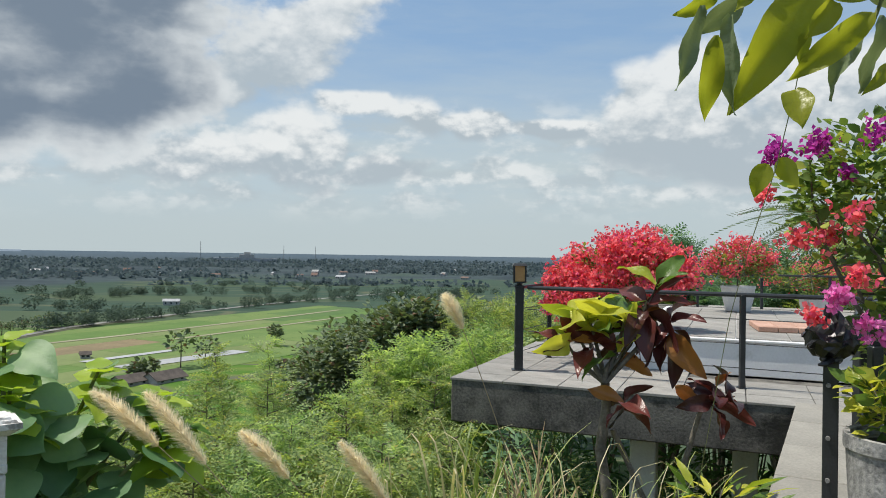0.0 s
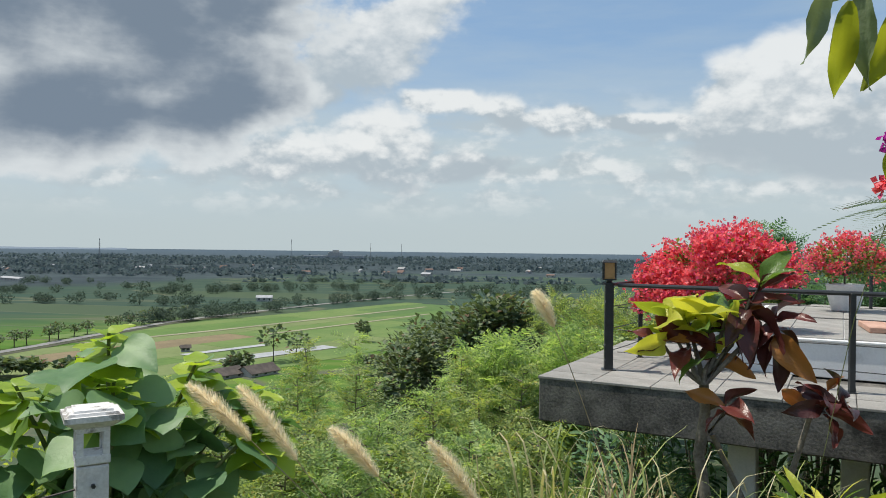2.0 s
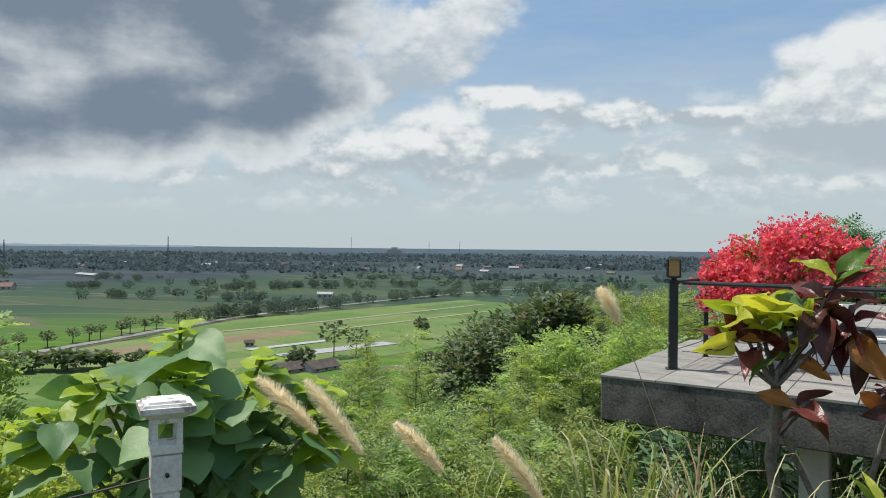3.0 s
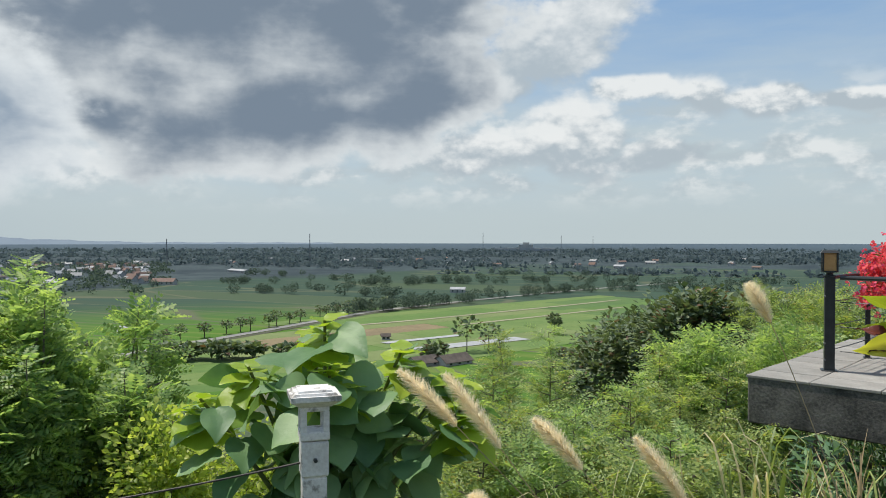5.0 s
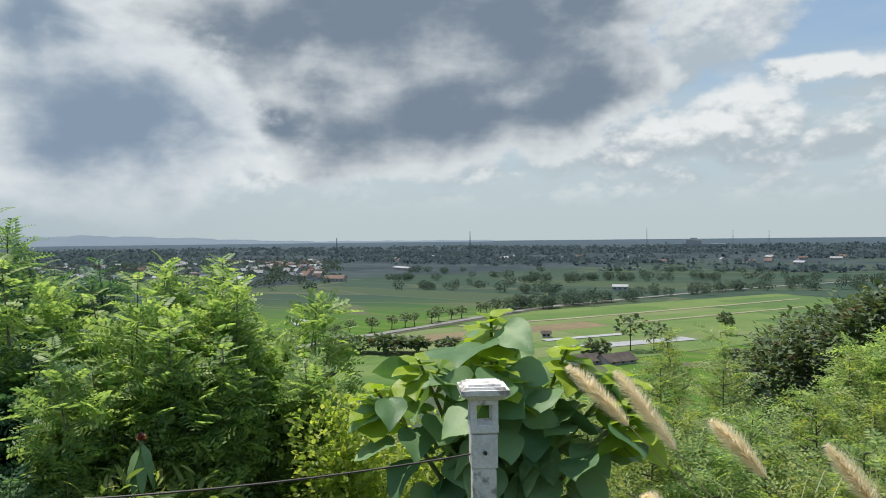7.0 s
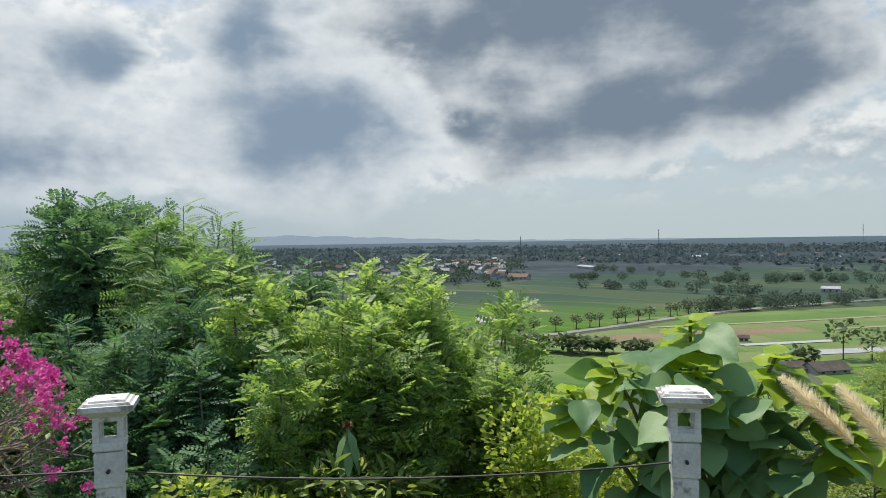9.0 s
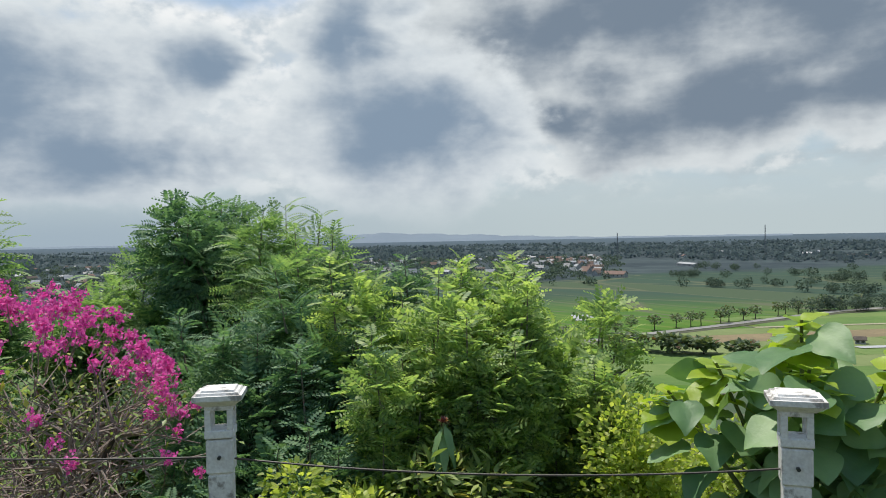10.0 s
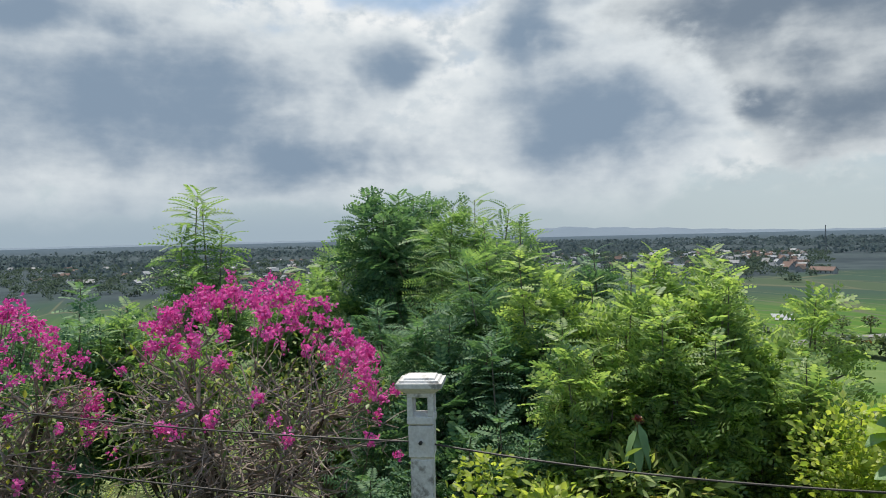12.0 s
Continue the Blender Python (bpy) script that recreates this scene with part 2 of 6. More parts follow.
TEAK_YOUNG = leafy("young yellow green teak leaves", (0.22, 0.34, 0.035), (0.40, 0.50, 0.06), None, 0.1, 0.42, 0.45, 3.0, relief=0.15)
WOODS = leafy("woodland leaves", (0.065, 0.105, 0.058), (0.165, 0.21, 0.11), (0.144, 0.09, 0.054), 0.05, 0.6, 0.25, 0.08)
# distant crowns: haze painted in as a paler, bluer base colour
FAR_WOODS = leafy("hazed distant tree crowns", (0.078, 0.107, 0.122), (0.108, 0.142, 0.15), None, 0.1, 0.9, 0.45, 0.004, spec=0.1, tint=(1.0, 1.05, 1.0))
# tree green lightened and blued, so some haze sits in the colour
FIELD_WOODS = leafy("haze tinted green trees of the plain", (0.056, 0.088, 0.074), (0.10, 0.14, 0.105), None, 0.1, 0.8, 0.4, 0.03, spec=0.15, tint=(1.1, 1.1, 0.9))
REED = leafy("long grass blades", (0.14, 0.21, 0.06), (0.36, 0.42, 0.15), (0.52, 0.46, 0.28), 0.35, 0.5, 0.35)
DRY_GRASS = leafy("straw coloured grass", (0.28, 0.21, 0.11), (0.45, 0.36, 0.22), None, 0.1, 0.7, 0.3, tint=(1.1, 1.0, 0.8))
LITTER = leafy("fallen brown leaves and straw", (0.26, 0.16, 0.10), (0.44, 0.30, 0.20), (0.42, 0.20, 0.12), 0.3, 0.8, 0.1, tint=(1.1, 1.0, 0.8))
PLUME = leafy("fluffy plume hairs", (0.92, 0.82, 0.6), (0.98, 0.92, 0.76), None, 0.1, 0.8, 0.68, tint=(1.02, 1.0, 0.92))
RED_BRACT = leafy("coral red bracts", (0.78, 0.09, 0.115), (0.92, 0.22, 0.23), (0.74, 0.10, 0.22), 0.2, 0.6, 0.4, tint=(1.1, 1.0, 1.0))
PINK_BRACT = leafy("magenta bracts", (0.68, 0.11, 0.42), (0.86, 0.3, 0.64), None, 0.1, 0.6, 0.4, tint=(1.1, 1.0, 1.1))
ROSE_BRACT = leafy("rose bracts", (0.62, 0.05, 0.34), (0.82, 0.19, 0.54), None, 0.1, 0.6, 0.4, tint=(1.1, 1.0, 1.05))
PURPLE_BRACT = leafy("purple magenta bracts", (0.40, 0.02, 0.30), (0.58, 0.07, 0.42), None, 0.1, 0.6, 0.4, tint=(1.1, 1.0, 1.1))
BOUG_LEAF = leafy("bougainvillea leaves", (0.07, 0.13, 0.035), (0.21, 0.29, 0.075), (0.36, 0.40, 0.08), 0.12, 0.45, 0.35)
CROTON_GREEN = leafy("yellow green croton leaves", (0.30, 0.36, 0.04), (0.60, 0.57, 0.09), (0.11, 0.19, 0.04), 0.35, 0.35, 0.42, 3.0, relief=0.5)
CROTON_RED = leafy("dark red croton leaves", (0.05, 0.017, 0.016), (0.13, 0.032, 0.026), (0.34, 0.15, 0.04), 0.10, 0.32, 0.15, 3.0, tint=(1.4, 0.8, 0.6), relief=0.25)
BROAD = leafy("broad backlit leaves", (0.15, 0.19, 0.02), (0.30, 0.31, 0.03), None, 0.3, 0.35, 0.55, 11.0, relief=0.2)
BROAD_UNDER = leafy("grey green leaf undersides", (0.11, 0.15, 0.07), (0.22, 0.27, 0.15), None, 0.3, 0.35, 0.22, 11.0, relief=0.2)

# ---- mesh tools ----


class Shape:
    """Gathers vertices and faces for one mesh."""

    def __init__(self):
        self.verts, self.faces, self.count = [], [], 0

    def add(self, verts, faces):
        verts = np.asarray(verts, float).reshape(-1, 3)
        self.verts.append(verts)
        self.faces.extend(tuple(int(i) + self.count for i in f) for f in faces)
        self.count += len(verts)
        return self

    def box(self, x0, y0, z0, x1, y1, z1, bevel=0.0):
        b = min(bevel, (x1 - x0) / 3, (y1 - y0) / 3, (z1 - z0) / 3)
        if b <= 0:
            v = [(x, y, z) for z in (z0, z1) for x, y in ((x0, y0), (x1, y0), (x1, y1), (x0, y1))]
            return self.add(v, [(3, 2, 1, 0), (4, 5, 6, 7), (0, 1, 5, 4), (1, 2, 6, 5), (2, 3, 7, 6), (3, 0, 4, 7)])
        rings = ((z0, b), (z0 + b, 0), (z1 - b, 0), (z1, b))
        v, f = [], []
        for z, inset in rings:
            xa, xb, ya, yb = x0 + inset, x1 - inset, y0 + inset, y1 - inset
            c = b if inset == 0 else b * 0.4
            v += [(xa + c, ya, z), (xb - c, ya, z), (xb, ya + c, z), (xb, yb - c, z), (xb - c, yb, z), (xa + c, yb, z), (xa, yb - c, z), (xa, ya + c, z)]
        for k in range(3):
            f += [(8 * k + i, 8 * k + (i + 1) % 8, 8 * k + 8 + (i + 1) % 8, 8 * k + 8 + i) for i in range(8)]
        return self.add(v, f + [tuple(range(7, -1, -1)), tuple(range(24, 32))])

    def tube(self, points, radii, sides=6, closed=True):
        p = np.asarray(points, float)
        radii = np.broadcast_to(np.asarray(radii, float), len(p))
        along = np.gradient(p, axis=0)
        along /= np.linalg.norm(along, axis=1, keepdims=True) + 1e-9
        hint = np.where(np.abs(along[:, 2:3]) > 0.9, [[1.0, 0, 0]], [[0, 0, 1.0]])
        a = np.cross(along, hint)
        a /= np.linalg.norm(a, axis=1, keepdims=True) + 1e-9
        b = np.cross(along, a)
        turn = np.arange(sides) * 2 * np.pi / sides
        ring = p[:, None] + radii[:, None, None] * (np.cos(turn)[None, :, None] * a[:, None] + np.sin(turn)[None, :, None] * b[:, None])
        f = [(k * sides + i, k * sides + (i + 1) % sides, (k + 1) * sides + (i + 1) % sides, (k + 1) * sides + i) for k in range(len(p) - 1) for i in range(sides)]
        if closed:
            f += [tuple(range(sides)), tuple(range(len(p) * sides - 1, (len(p) - 1) * sides - 1, -1))]
        return self.add(ring, f)

    def lathe(self, profile, sides=24, x=0.0, y=0.0, flute=0.0):
        turn = np.arange(sides) * 2 * np.pi / sides
        v = []
        for k, (r, z) in enumerate(profile):
            rr = r * (1 + flute * np.where(np.arange(sides) % 2, -1, 1))
            v += [(x + q * math.cos(t), y + q * math.sin(t), z) for q, t in zip(rr, turn)]
        f = [(k * sides + i, k * sides + (i + 1) % sides, (k + 1) * sides + (i + 1) % sides, (k + 1) * sides + i) for k in range(len(profile) - 1) for i in range(sides)]
        return self.add(v, f + [tuple(range(sides - 1, -1, -1)), tuple(range((len(profile) - 1) * sides, len(profile) * sides))])

    def mesh(self, name, material, smooth=False):
        data = bpy.data.meshes.new(name)
        data.from_pydata(np.concatenate(self.verts).tolist() if self.verts else [], [], self.faces)
        data.materials.append(material)
        if smooth:
            data.polygons.foreach_set("use_smooth", [True] * len(data.polygons))
        data.update()
        return data


def thing(name, label, category, at=(0, 0, 0), turn=0.0, group="", kind=""):
    ob = tagged(new(name), label, category, group, kind)
    ob.empty_display_size = 0.1
    ob.matrix_basis = pose(*at, 0, 0, turn)
    return ob


def part(name, shape, material, parent=None, label="", smooth=False, kind=""):
    data = shape if isinstance(shape, bpy.types.Mesh) else shape.mesh(name, material, smooth)
    ob = new(name, data)
    if parent:
        ob.parent = parent
    if label or kind:
        tagged(ob, label, kind=kind)
    return ob


rng = np.random.default_rng(7)


def frames_for(direction, roll=None):
    """Matrices (n, 3, 3) whose y axis runs along each direction and whose z axis looks up, turned by roll."""
    d = np.asarray(direction, float)
    d = d / (np.linalg.norm(d, axis=1, keepdims=True) + 1e-9)
    hint = np.where(np.abs(d[:, 2:3]) > 0.97, [[1.0, 0.01, 0]], [[0, 0.01, 1.0]])
    x = np.cross(d, hint)
    x /= np.linalg.norm(x, axis=1, keepdims=True) + 1e-9
    z = np.cross(x, d)
    if roll is not None:
        c, s = np.cos(roll)[:, None], np.sin(roll)[:, None]
        x, z = c * x + s * z, c * z - s * x
    return np.stack([x, d, z], -1)


def strew(name, template, places, turns, sizes, material):
    """One mesh of many copies of a small template (verts, faces)."""
    tv, tf = np.asarray(template[0], float), template[1]
    n, k = len(places), len(tv)
    v = np.einsum("nij,kj->nki", turns, tv) * np.broadcast_to(np.asarray(sizes, float), n)[:, None, None] + np.asarray(places)[:, None]
    loops = np.concatenate([np.asarray(f) for f in tf])
    sizes_f = np.array([len(f) for f in tf])
    data = bpy.data.meshes.new(name)
    data.vertices.add(n * k)
    data.vertices.foreach_set("co", v.astype(np.float32).ravel())
    all_loops = (loops[None] + (np.arange(n) * k)[:, None]).ravel()
    data.loops.add(len(all_loops))
    data.loops.foreach_set("vertex_index", all_loops.astype(np.int32))
    starts = np.concatenate([[0], np.cumsum(np.tile(sizes_f, n))[:-1]])
    data.polygons.add(n * len(tf))
    data.polygons.foreach_set("loop_start", starts.astype(np.int32))
    data.update(calc_edges=True)
    data.materials.append(material)
    return data


def blade(length=1.0, width=0.4, fold=0.08, droop=0.15, steps=3, widest=0.45):
    """A leaf along +y with a folded midrib and a drooping tip."""
    v, f = [(0, 0, 0)], []
    for i in range(1, steps):
        t = i / steps
        w = width / 2 * (math.sin(math.pi * t ** (0.75 if widest < 0.5 else 1.3)) ** 0.65)
        z = -droop * t * t
        v += [(-w, t * length, z + fold * w * 2), (0, t * length, z), (w, t * length, z + fold * w * 2)]
    v.append((0, length, -droop))
    f += [(0, 2, 1), (0, 3, 2)]
    for i in range(steps - 2):
        a = 1 + 3 * i
        f += [(a, a + 1, a + 4, a + 3), (a + 1, a + 2, a + 5, a + 4)]
    a, tip = 1 + 3 * (steps - 2), len(v) - 1
    f += [(a, a + 1, tip), (a + 1, a + 2, tip)]
    return v, f


def broad_leaf(width, fold=0.12, droop=0.3, wave=0.05, seed=0, widest=0.75, steps=10):
    """A broad leaf along +y: rows of seven points, a sunk midrib, raised folds between the side veins, a wavy rim and a pointed tip."""
    g = np.random.default_rng(seed)
    phase, bend = g.random(3) * 6.28, g.normal(0, 0.10)
    across = (-1.0, -0.66, -0.33, 0.0, 0.33, 0.66, 1.0)
    v, f = [], []
    for i in range(steps + 1):
        t = i / steps
        w = width / 2 * max(0.012, math.sin(math.pi * min(0.995, max(0.005, t)) ** widest) ** 0.72 * (1 - 0.35 * t**5))
        for a in across:
            z = -droop * t * t + fold * abs(a) * w + (i % 2 - 0.5) * 0.012 * (abs(a) > 0.1)
            z += wave * a * a * math.sin(9 * t + phase[0] + (a > 0) * phase[1])
            v.append((a * w + bend * t * t, t - 0.05 * abs(a) * w, z))
    k = len(across)
    for i in range(steps):
        f += [(i * k + j, i * k + j + 1, (i + 1) * k + j + 1, (i + 1) * k + j) for j in range(k - 1)]
    return v, f


def frond(pairs=8, leaflet=0.34, wide=0.07, droop=0.25, lean=False):
    """A feathered leaf along +y: a midrib with pairs of narrow leaflets, of one triangle each where lean."""
    v, f = [], []

    def strip(a, b, w, up):
        a, b = np.array(a), np.array(b)
        s = np.cross(b - a, up)
        s = s / (np.linalg.norm(s) + 1e-9) * w
        k = len(v)
        if lean:
            m = a * 0.75 + b * 0.25
            v.extend([tuple(m + s * 0.9), tuple(b), tuple(m - s * 0.9)])
            f.append((k, k + 1, k + 2))
            return
        m = a * 0.5 + b * 0.5
        v.extend([tuple(a), tuple(m + s), tuple(b), tuple(m - s)])
        f.append((k, k + 1, k + 2, k + 3))

    for i in range(pairs):
        t = 0.14 + 0.86 * i / (pairs - 1)
        root = (0, t, -droop * t * t)
        size = leaflet * (0.55 + 0.45 * math.sin(math.pi * (0.15 + 0.8 * t)))
        for side in (-1, 1):
            strip(root, (side * size, t + size * 0.42, -droop * t * t - size * 0.22), wide, (0, 0, 1))
    strip((0, 0, 0), (0, 1.0, -droop), 0.012, (0, 0, 1))
    return v, f


def crown_points(n, lobes, shell=0.55, seed=1):
    """Places in a crown of ellipsoid lobes (x, y, z, rx, ry, rz), denser towards the outside, with the outward way of each."""
    g = np.random.default_rng(seed)
    lobes = np.asarray(lobes, float)
    share = (lobes[:, 3] * lobes[:, 4] * lobes[:, 5]) ** (2 / 3)
    pick = g.choice(len(lobes), n, p=share / share.sum())
    way = g.normal(size=(n, 3))
    way /= np.linalg.norm(way, axis=1, keepdims=True)
    r = shell + (1.04 - shell) * g.random(n) ** 0.6
    r *= 1 + 0.22 * np.sin(way[:, 0] * 7 + pick) * np.sin(way[:, 1] * 6 + 2 * pick) * np.cos(way[:, 2] * 5)
    places = lobes[pick, :3] + way * lobes[pick, 3:] * r[:, None]
    return places, way, g


def limbs(base, lobes, radius, seed=1, per_lobe=2, sides=6):
    """A trunk from base that forks to the lobes of a crown."""
    g = np.random.default_rng(seed)
    s = Shape()
    base = np.asarray(base, float)
    lobes = np.asarray(lobes, float)
    middle = lobes[:, :3].mean(0)
    fork = base + (middle - base) * 0.45 + g.normal(0, 0.03, 3) * np.linalg.norm(middle - base)
    k = np.linspace(0, 1, 6)[:, None]
    bend = g.normal(0, 0.04, 3) * np.linalg.norm(fork - base)
    s.tube(base + (fork - base) * k + bend * np.sin(k * np.pi), radius * (1 - 0.35 * k[:, 0]), sides + 2)
    for lobe in lobes:
        for j in range(per_lobe):
            end = lobe[:3] + g.normal(0, 0.35, 3) * lobe[3:]
            mid = (fork + end) / 2 + g.normal(0, 0.08, 3) * np.linalg.norm(end - fork)
            q = (1 - k) ** 2 * fork + 2 * k * (1 - k) * mid + k**2 * end
            s.tube(q, radius * 0.6 * (1 - 0.8 * k[:, 0]), sides)
            for _ in range(3):
                start = q[g.integers(2, 5)]
                tip = start + g.normal(0, 0.6, 3) * lobe[3:]
                s.tube([start, (start + tip) / 2 + g.normal(0, 0.03, 3), tip], [radius * 0.22, radius * 0.15, radius * 0.05], 4)
    return s


def leaf_crown(name, template, n, lobes, size, material, parent, shell=0.5, up=0.35, seed=1, jitter=0.5, label="", roll=0.6):
    places, way, g = crown_points(n, lobes, shell, seed)
    direction = way * [1, 1, 0.45] + [0, 0, up] + g.normal(0, jitter, (n, 3)) * [1, 1, 0.6]
    data = strew(name, template, places, frames_for(direction, g.normal(0, roll, n)), size * (0.65 + 0.7 * g.random(n)), material)
    return part(name, data, material, parent, label)


# ---- ground ----
PLAIN = -38.6


def smooth_step(v, a, b):
    t = np.clip((v - a) / (b - a), 0, 1)
    return t * t * (3 - 2 * t)


def wave(x, y, s):
    return np.sin(x / s) * np.cos(y / s * 1.3 + 0.7) + 0.5 * np.sin(x / s * 2.1 + y / s * 1.7)


def ground_height(x, y):
    """The garden's edge, the hillside and the plain, which rises a little far away."""
    x, y = np.asarray(x, float), np.asarray(y, float)
    r = np.hypot(x, y)
    yaw = np.degrees(np.arctan2(-x, y))
    # the hill keeps its height towards the terrace and behind the camera
    start = 3.6 + 60 * smooth_step(-yaw, 24, 52) + 60 * smooth_step(yaw, 105, 150)
    fall = np.clip(r - start, 0, None)
    z = -0.25 - 38.4 * (1 - np.exp(-fall / 75.0)) - np.minimum(fall, 4.0) * 0.25
    z = np.maximum(z + wave(x, y, 9.0) * 0.25 * smooth_step(fall, 2, 20), PLAIN) * 1.0
    z = np.where(r > 110, PLAIN + (z - PLAIN) * smooth_step(-r, -215, -110), z)
    return z + 19.5 * smooth_step(r, 2200, 4900)


def field_material():
    m = bpy.data.materials.new("fields and grass")
    m.use_nodes = True
    n = Nodes(m.node_tree)
    at = n.put("ShaderNodeNewGeometry").outputs["Position"]
    x, y, z = n.put("ShaderNodeSeparateXYZ", {0: at}).outputs
    plain = n.ease(z, PLAIN + 10.0, PLAIN + 3.0)
    far = n.put("ShaderNodeVectorMath", {0: at})
    far.operation = "LENGTH"
    plain = n.math("MAXIMUM", plain, n.ease(far.outputs["Value"], 180.0, 240.0))
    # long narrow strips of rice, laid across the view
    flat = n.put("ShaderNodeMapping", {"Vector": at, "Rotation": (0, 0, radians(-68)), "Scale": (0.0045, 0.02, 0.0)}).outputs[0]
    cells = n.put("ShaderNodeTexVoronoi", {"Vector": flat, "Scale": 1.0, "Randomness": 0.75})
    tone = n.put("ShaderNodeSeparateColor", {0: cells.outputs["Color"]}).outputs[0]
    rows = n.noise(n.put("ShaderNodeMapping", {"Vector": at, "Rotation": (0, 0, radians(-68)), "Scale": (0.008, 0.11, 0.0)}).outputs[0], 1.0, 4.0)
    # rice green with a little haze mixed into the colour as blue
    green = n.mix(tone, (0.030, 0.060, 0.046), (0.047, 0.083, 0.058))
    green = n.mix(n.ease(rows, 0.42, 0.62), green, (0.046, 0.072, 0.050))
    near_rice = n.ease(far.outputs["Value"], 520.0, 330.0)
    green = n.mix(near_rice, green, n.mix(n.ease(rows, 0.45, 0.6), (0.065, 0.14, 0.022), (0.115, 0.165, 0.04)))
    green = n.mix(n.math("GREATER_THAN", tone, 0.86), green, (0.06, 0.088, 0.052))
    edge = n.put("ShaderNodeTexVoronoi", {"Vector": flat, "Scale": 1.0, "Randomness": 0.75})
    edge.feature = "DISTANCE_TO_EDGE"
    green = n.mix(n.ease(edge.outputs["Distance"], 0.025, 0.005), green, (0.10, 0.11, 0.07))
    # haze is put into the woods' base colour, bluer and paler with distance
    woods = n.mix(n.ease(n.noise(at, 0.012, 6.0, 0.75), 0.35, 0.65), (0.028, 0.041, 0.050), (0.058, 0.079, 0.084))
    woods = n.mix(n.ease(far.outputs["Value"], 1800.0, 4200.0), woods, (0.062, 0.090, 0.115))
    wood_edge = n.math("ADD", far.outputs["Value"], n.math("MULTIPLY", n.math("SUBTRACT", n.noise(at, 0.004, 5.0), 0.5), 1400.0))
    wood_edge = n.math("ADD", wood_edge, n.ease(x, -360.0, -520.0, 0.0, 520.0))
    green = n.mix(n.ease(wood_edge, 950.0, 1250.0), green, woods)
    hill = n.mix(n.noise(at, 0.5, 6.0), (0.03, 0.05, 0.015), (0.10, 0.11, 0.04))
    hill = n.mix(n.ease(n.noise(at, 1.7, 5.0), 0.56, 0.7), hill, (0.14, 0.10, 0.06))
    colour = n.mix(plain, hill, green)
    shader = n.put("ShaderNodeBsdfPrincipled", {"Base Color": colour, "Roughness": 0.95, "Specular IOR Level": 0.1})
    n.put("ShaderNodeOutputMaterial", {"Surface": shader.outputs[0]})
    return m


def build_ground():
    radii = np.concatenate([np.linspace(0.6, 12, 24), np.geomspace(12.8, 5600, 110)])
    turns = np.arange(288) * 2 * np.pi / 288
    x, y = radii[:, None] * np.cos(turns), radii[:, None] * np.sin(turns)
    v = np.stack([x, y, ground_height(x, y)], -1).reshape(-1, 3)
    v = np.concatenate([v, [[0, 0, -0.25]]])
    k = len(turns)
    f = [(i * k + j, i * k + (j + 1) % k, (i + 1) * k + (j + 1) % k, (i + 1) * k + j) for i in range(len(radii) - 1) for j in range(k)]
    f = [q[::-1] for q in f] + [(len(v) - 1, j, (j + 1) % k) for j in range(k)]
    f = [q[::-1] if len(q) == 4 else q for q in f]
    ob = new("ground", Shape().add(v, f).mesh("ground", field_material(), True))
    tagged(ob, "grassy hillside falling to a wide green plain of rice fields", "ground", kind="structure")


build_ground()

# ---- terrace ----
TERRACE_TURN = -22.0
terrace_at = Matrix.Translation((0.11, 8.30, 0.0)) @ Matrix.Rotation(radians(TERRACE_TURN), 4, "Z")


def on_terrace(u, v, z=0.0):
    return tuple(terrace_at @ Vector((u, v, z)))


def local_thing(name, label, category, u, v, z=0.0, turn=0.0, group="", kind=""):
    return thing(name, label, category, on_terrace(u, v, z), TERRACE_TURN + turn, group, kind)


def build_terrace():
    slab = local_thing("terrace_slab", "cantilevered dark weathered concrete terrace slab", "terrace", 0, 0, kind="structure")
    part("slab_body", Shape().box(0, 0, -0.50, 14, 15.0, -0.022, 0.015), CONCRETE, slab)
    # paving tiles round the raised floor
    tile_u, tile_v = 0.62, 0.42
    meshes = [Shape().box(0.004, 0.004, -0.03, tile_u - 0.004, tile_v - 0.004, h, 0.004).mesh("paving_tile", PAVING) for h in (0.0, 0.002, -0.002)]
    for i in range(11):
        for j in range(9):
            if j > 2 and i > 3:
                continue
            ob = part("paving_tile", meshes[int(rng.integers(3))], PAVING, slab)
            ob.location = (i * tile_u - 0.012, j * tile_v - 0.012, 0.0)
    part("far_paving", Shape().box(2.2, 3.84, -0.02, 14, 15.0, -0.004), PAVING, slab)
    for u, v in ((2.05, 0.7), (3.1, 1.5), (6.4, 1.2), (2.2, 8.0)):
        part("column", Shape().box(u - 0.14, v - 0.14, -5.2, u + 0.14, v + 0.14, -0.5, 0.012), WHITE_WALL, slab, "pale square concrete column")
    # raised floor with a white riser
    floor = local_thing("raised_floor", "white walled raised terrace floor with grey tiles", "platform", 1.72, 1.62, kind="structure")
    part("riser", Shape().box(0, 0, 0.0, 9, 5.6, 0.40, 0.008), WHITE_WALL, floor)
    part("riser_ledge", Shape().box(-0.02, -0.025, 0.40, 9, 5.6, 0.428, 0.006), WHITE_WALL, floor)
    meshes = [Shape().box(0.004, 0.004, 0, 0.596, 0.596, 0.03, 0.004).mesh("floor_tile", PAVING) for _ in range(2)]
    for i in range(14):
        for j in range(9):
            ob = part("floor_tile", meshes[(i + j) % 2], PAVING, floor)
            ob.location = (0.06 + i * 0.6, 0.06 + j * 0.6, 0.412)
    hatch = local_thing("wooden_hatch", "reddish brown wooden board lying on the raised floor", "board", 3.25, 2.55, 0.445, 6)
    for i in range(5):
        part("board", Shape().box(i * 0.24, 0, 0, i * 0.24 + 0.233, 1.0, 0.07, 0.008), WOOD, hatch)


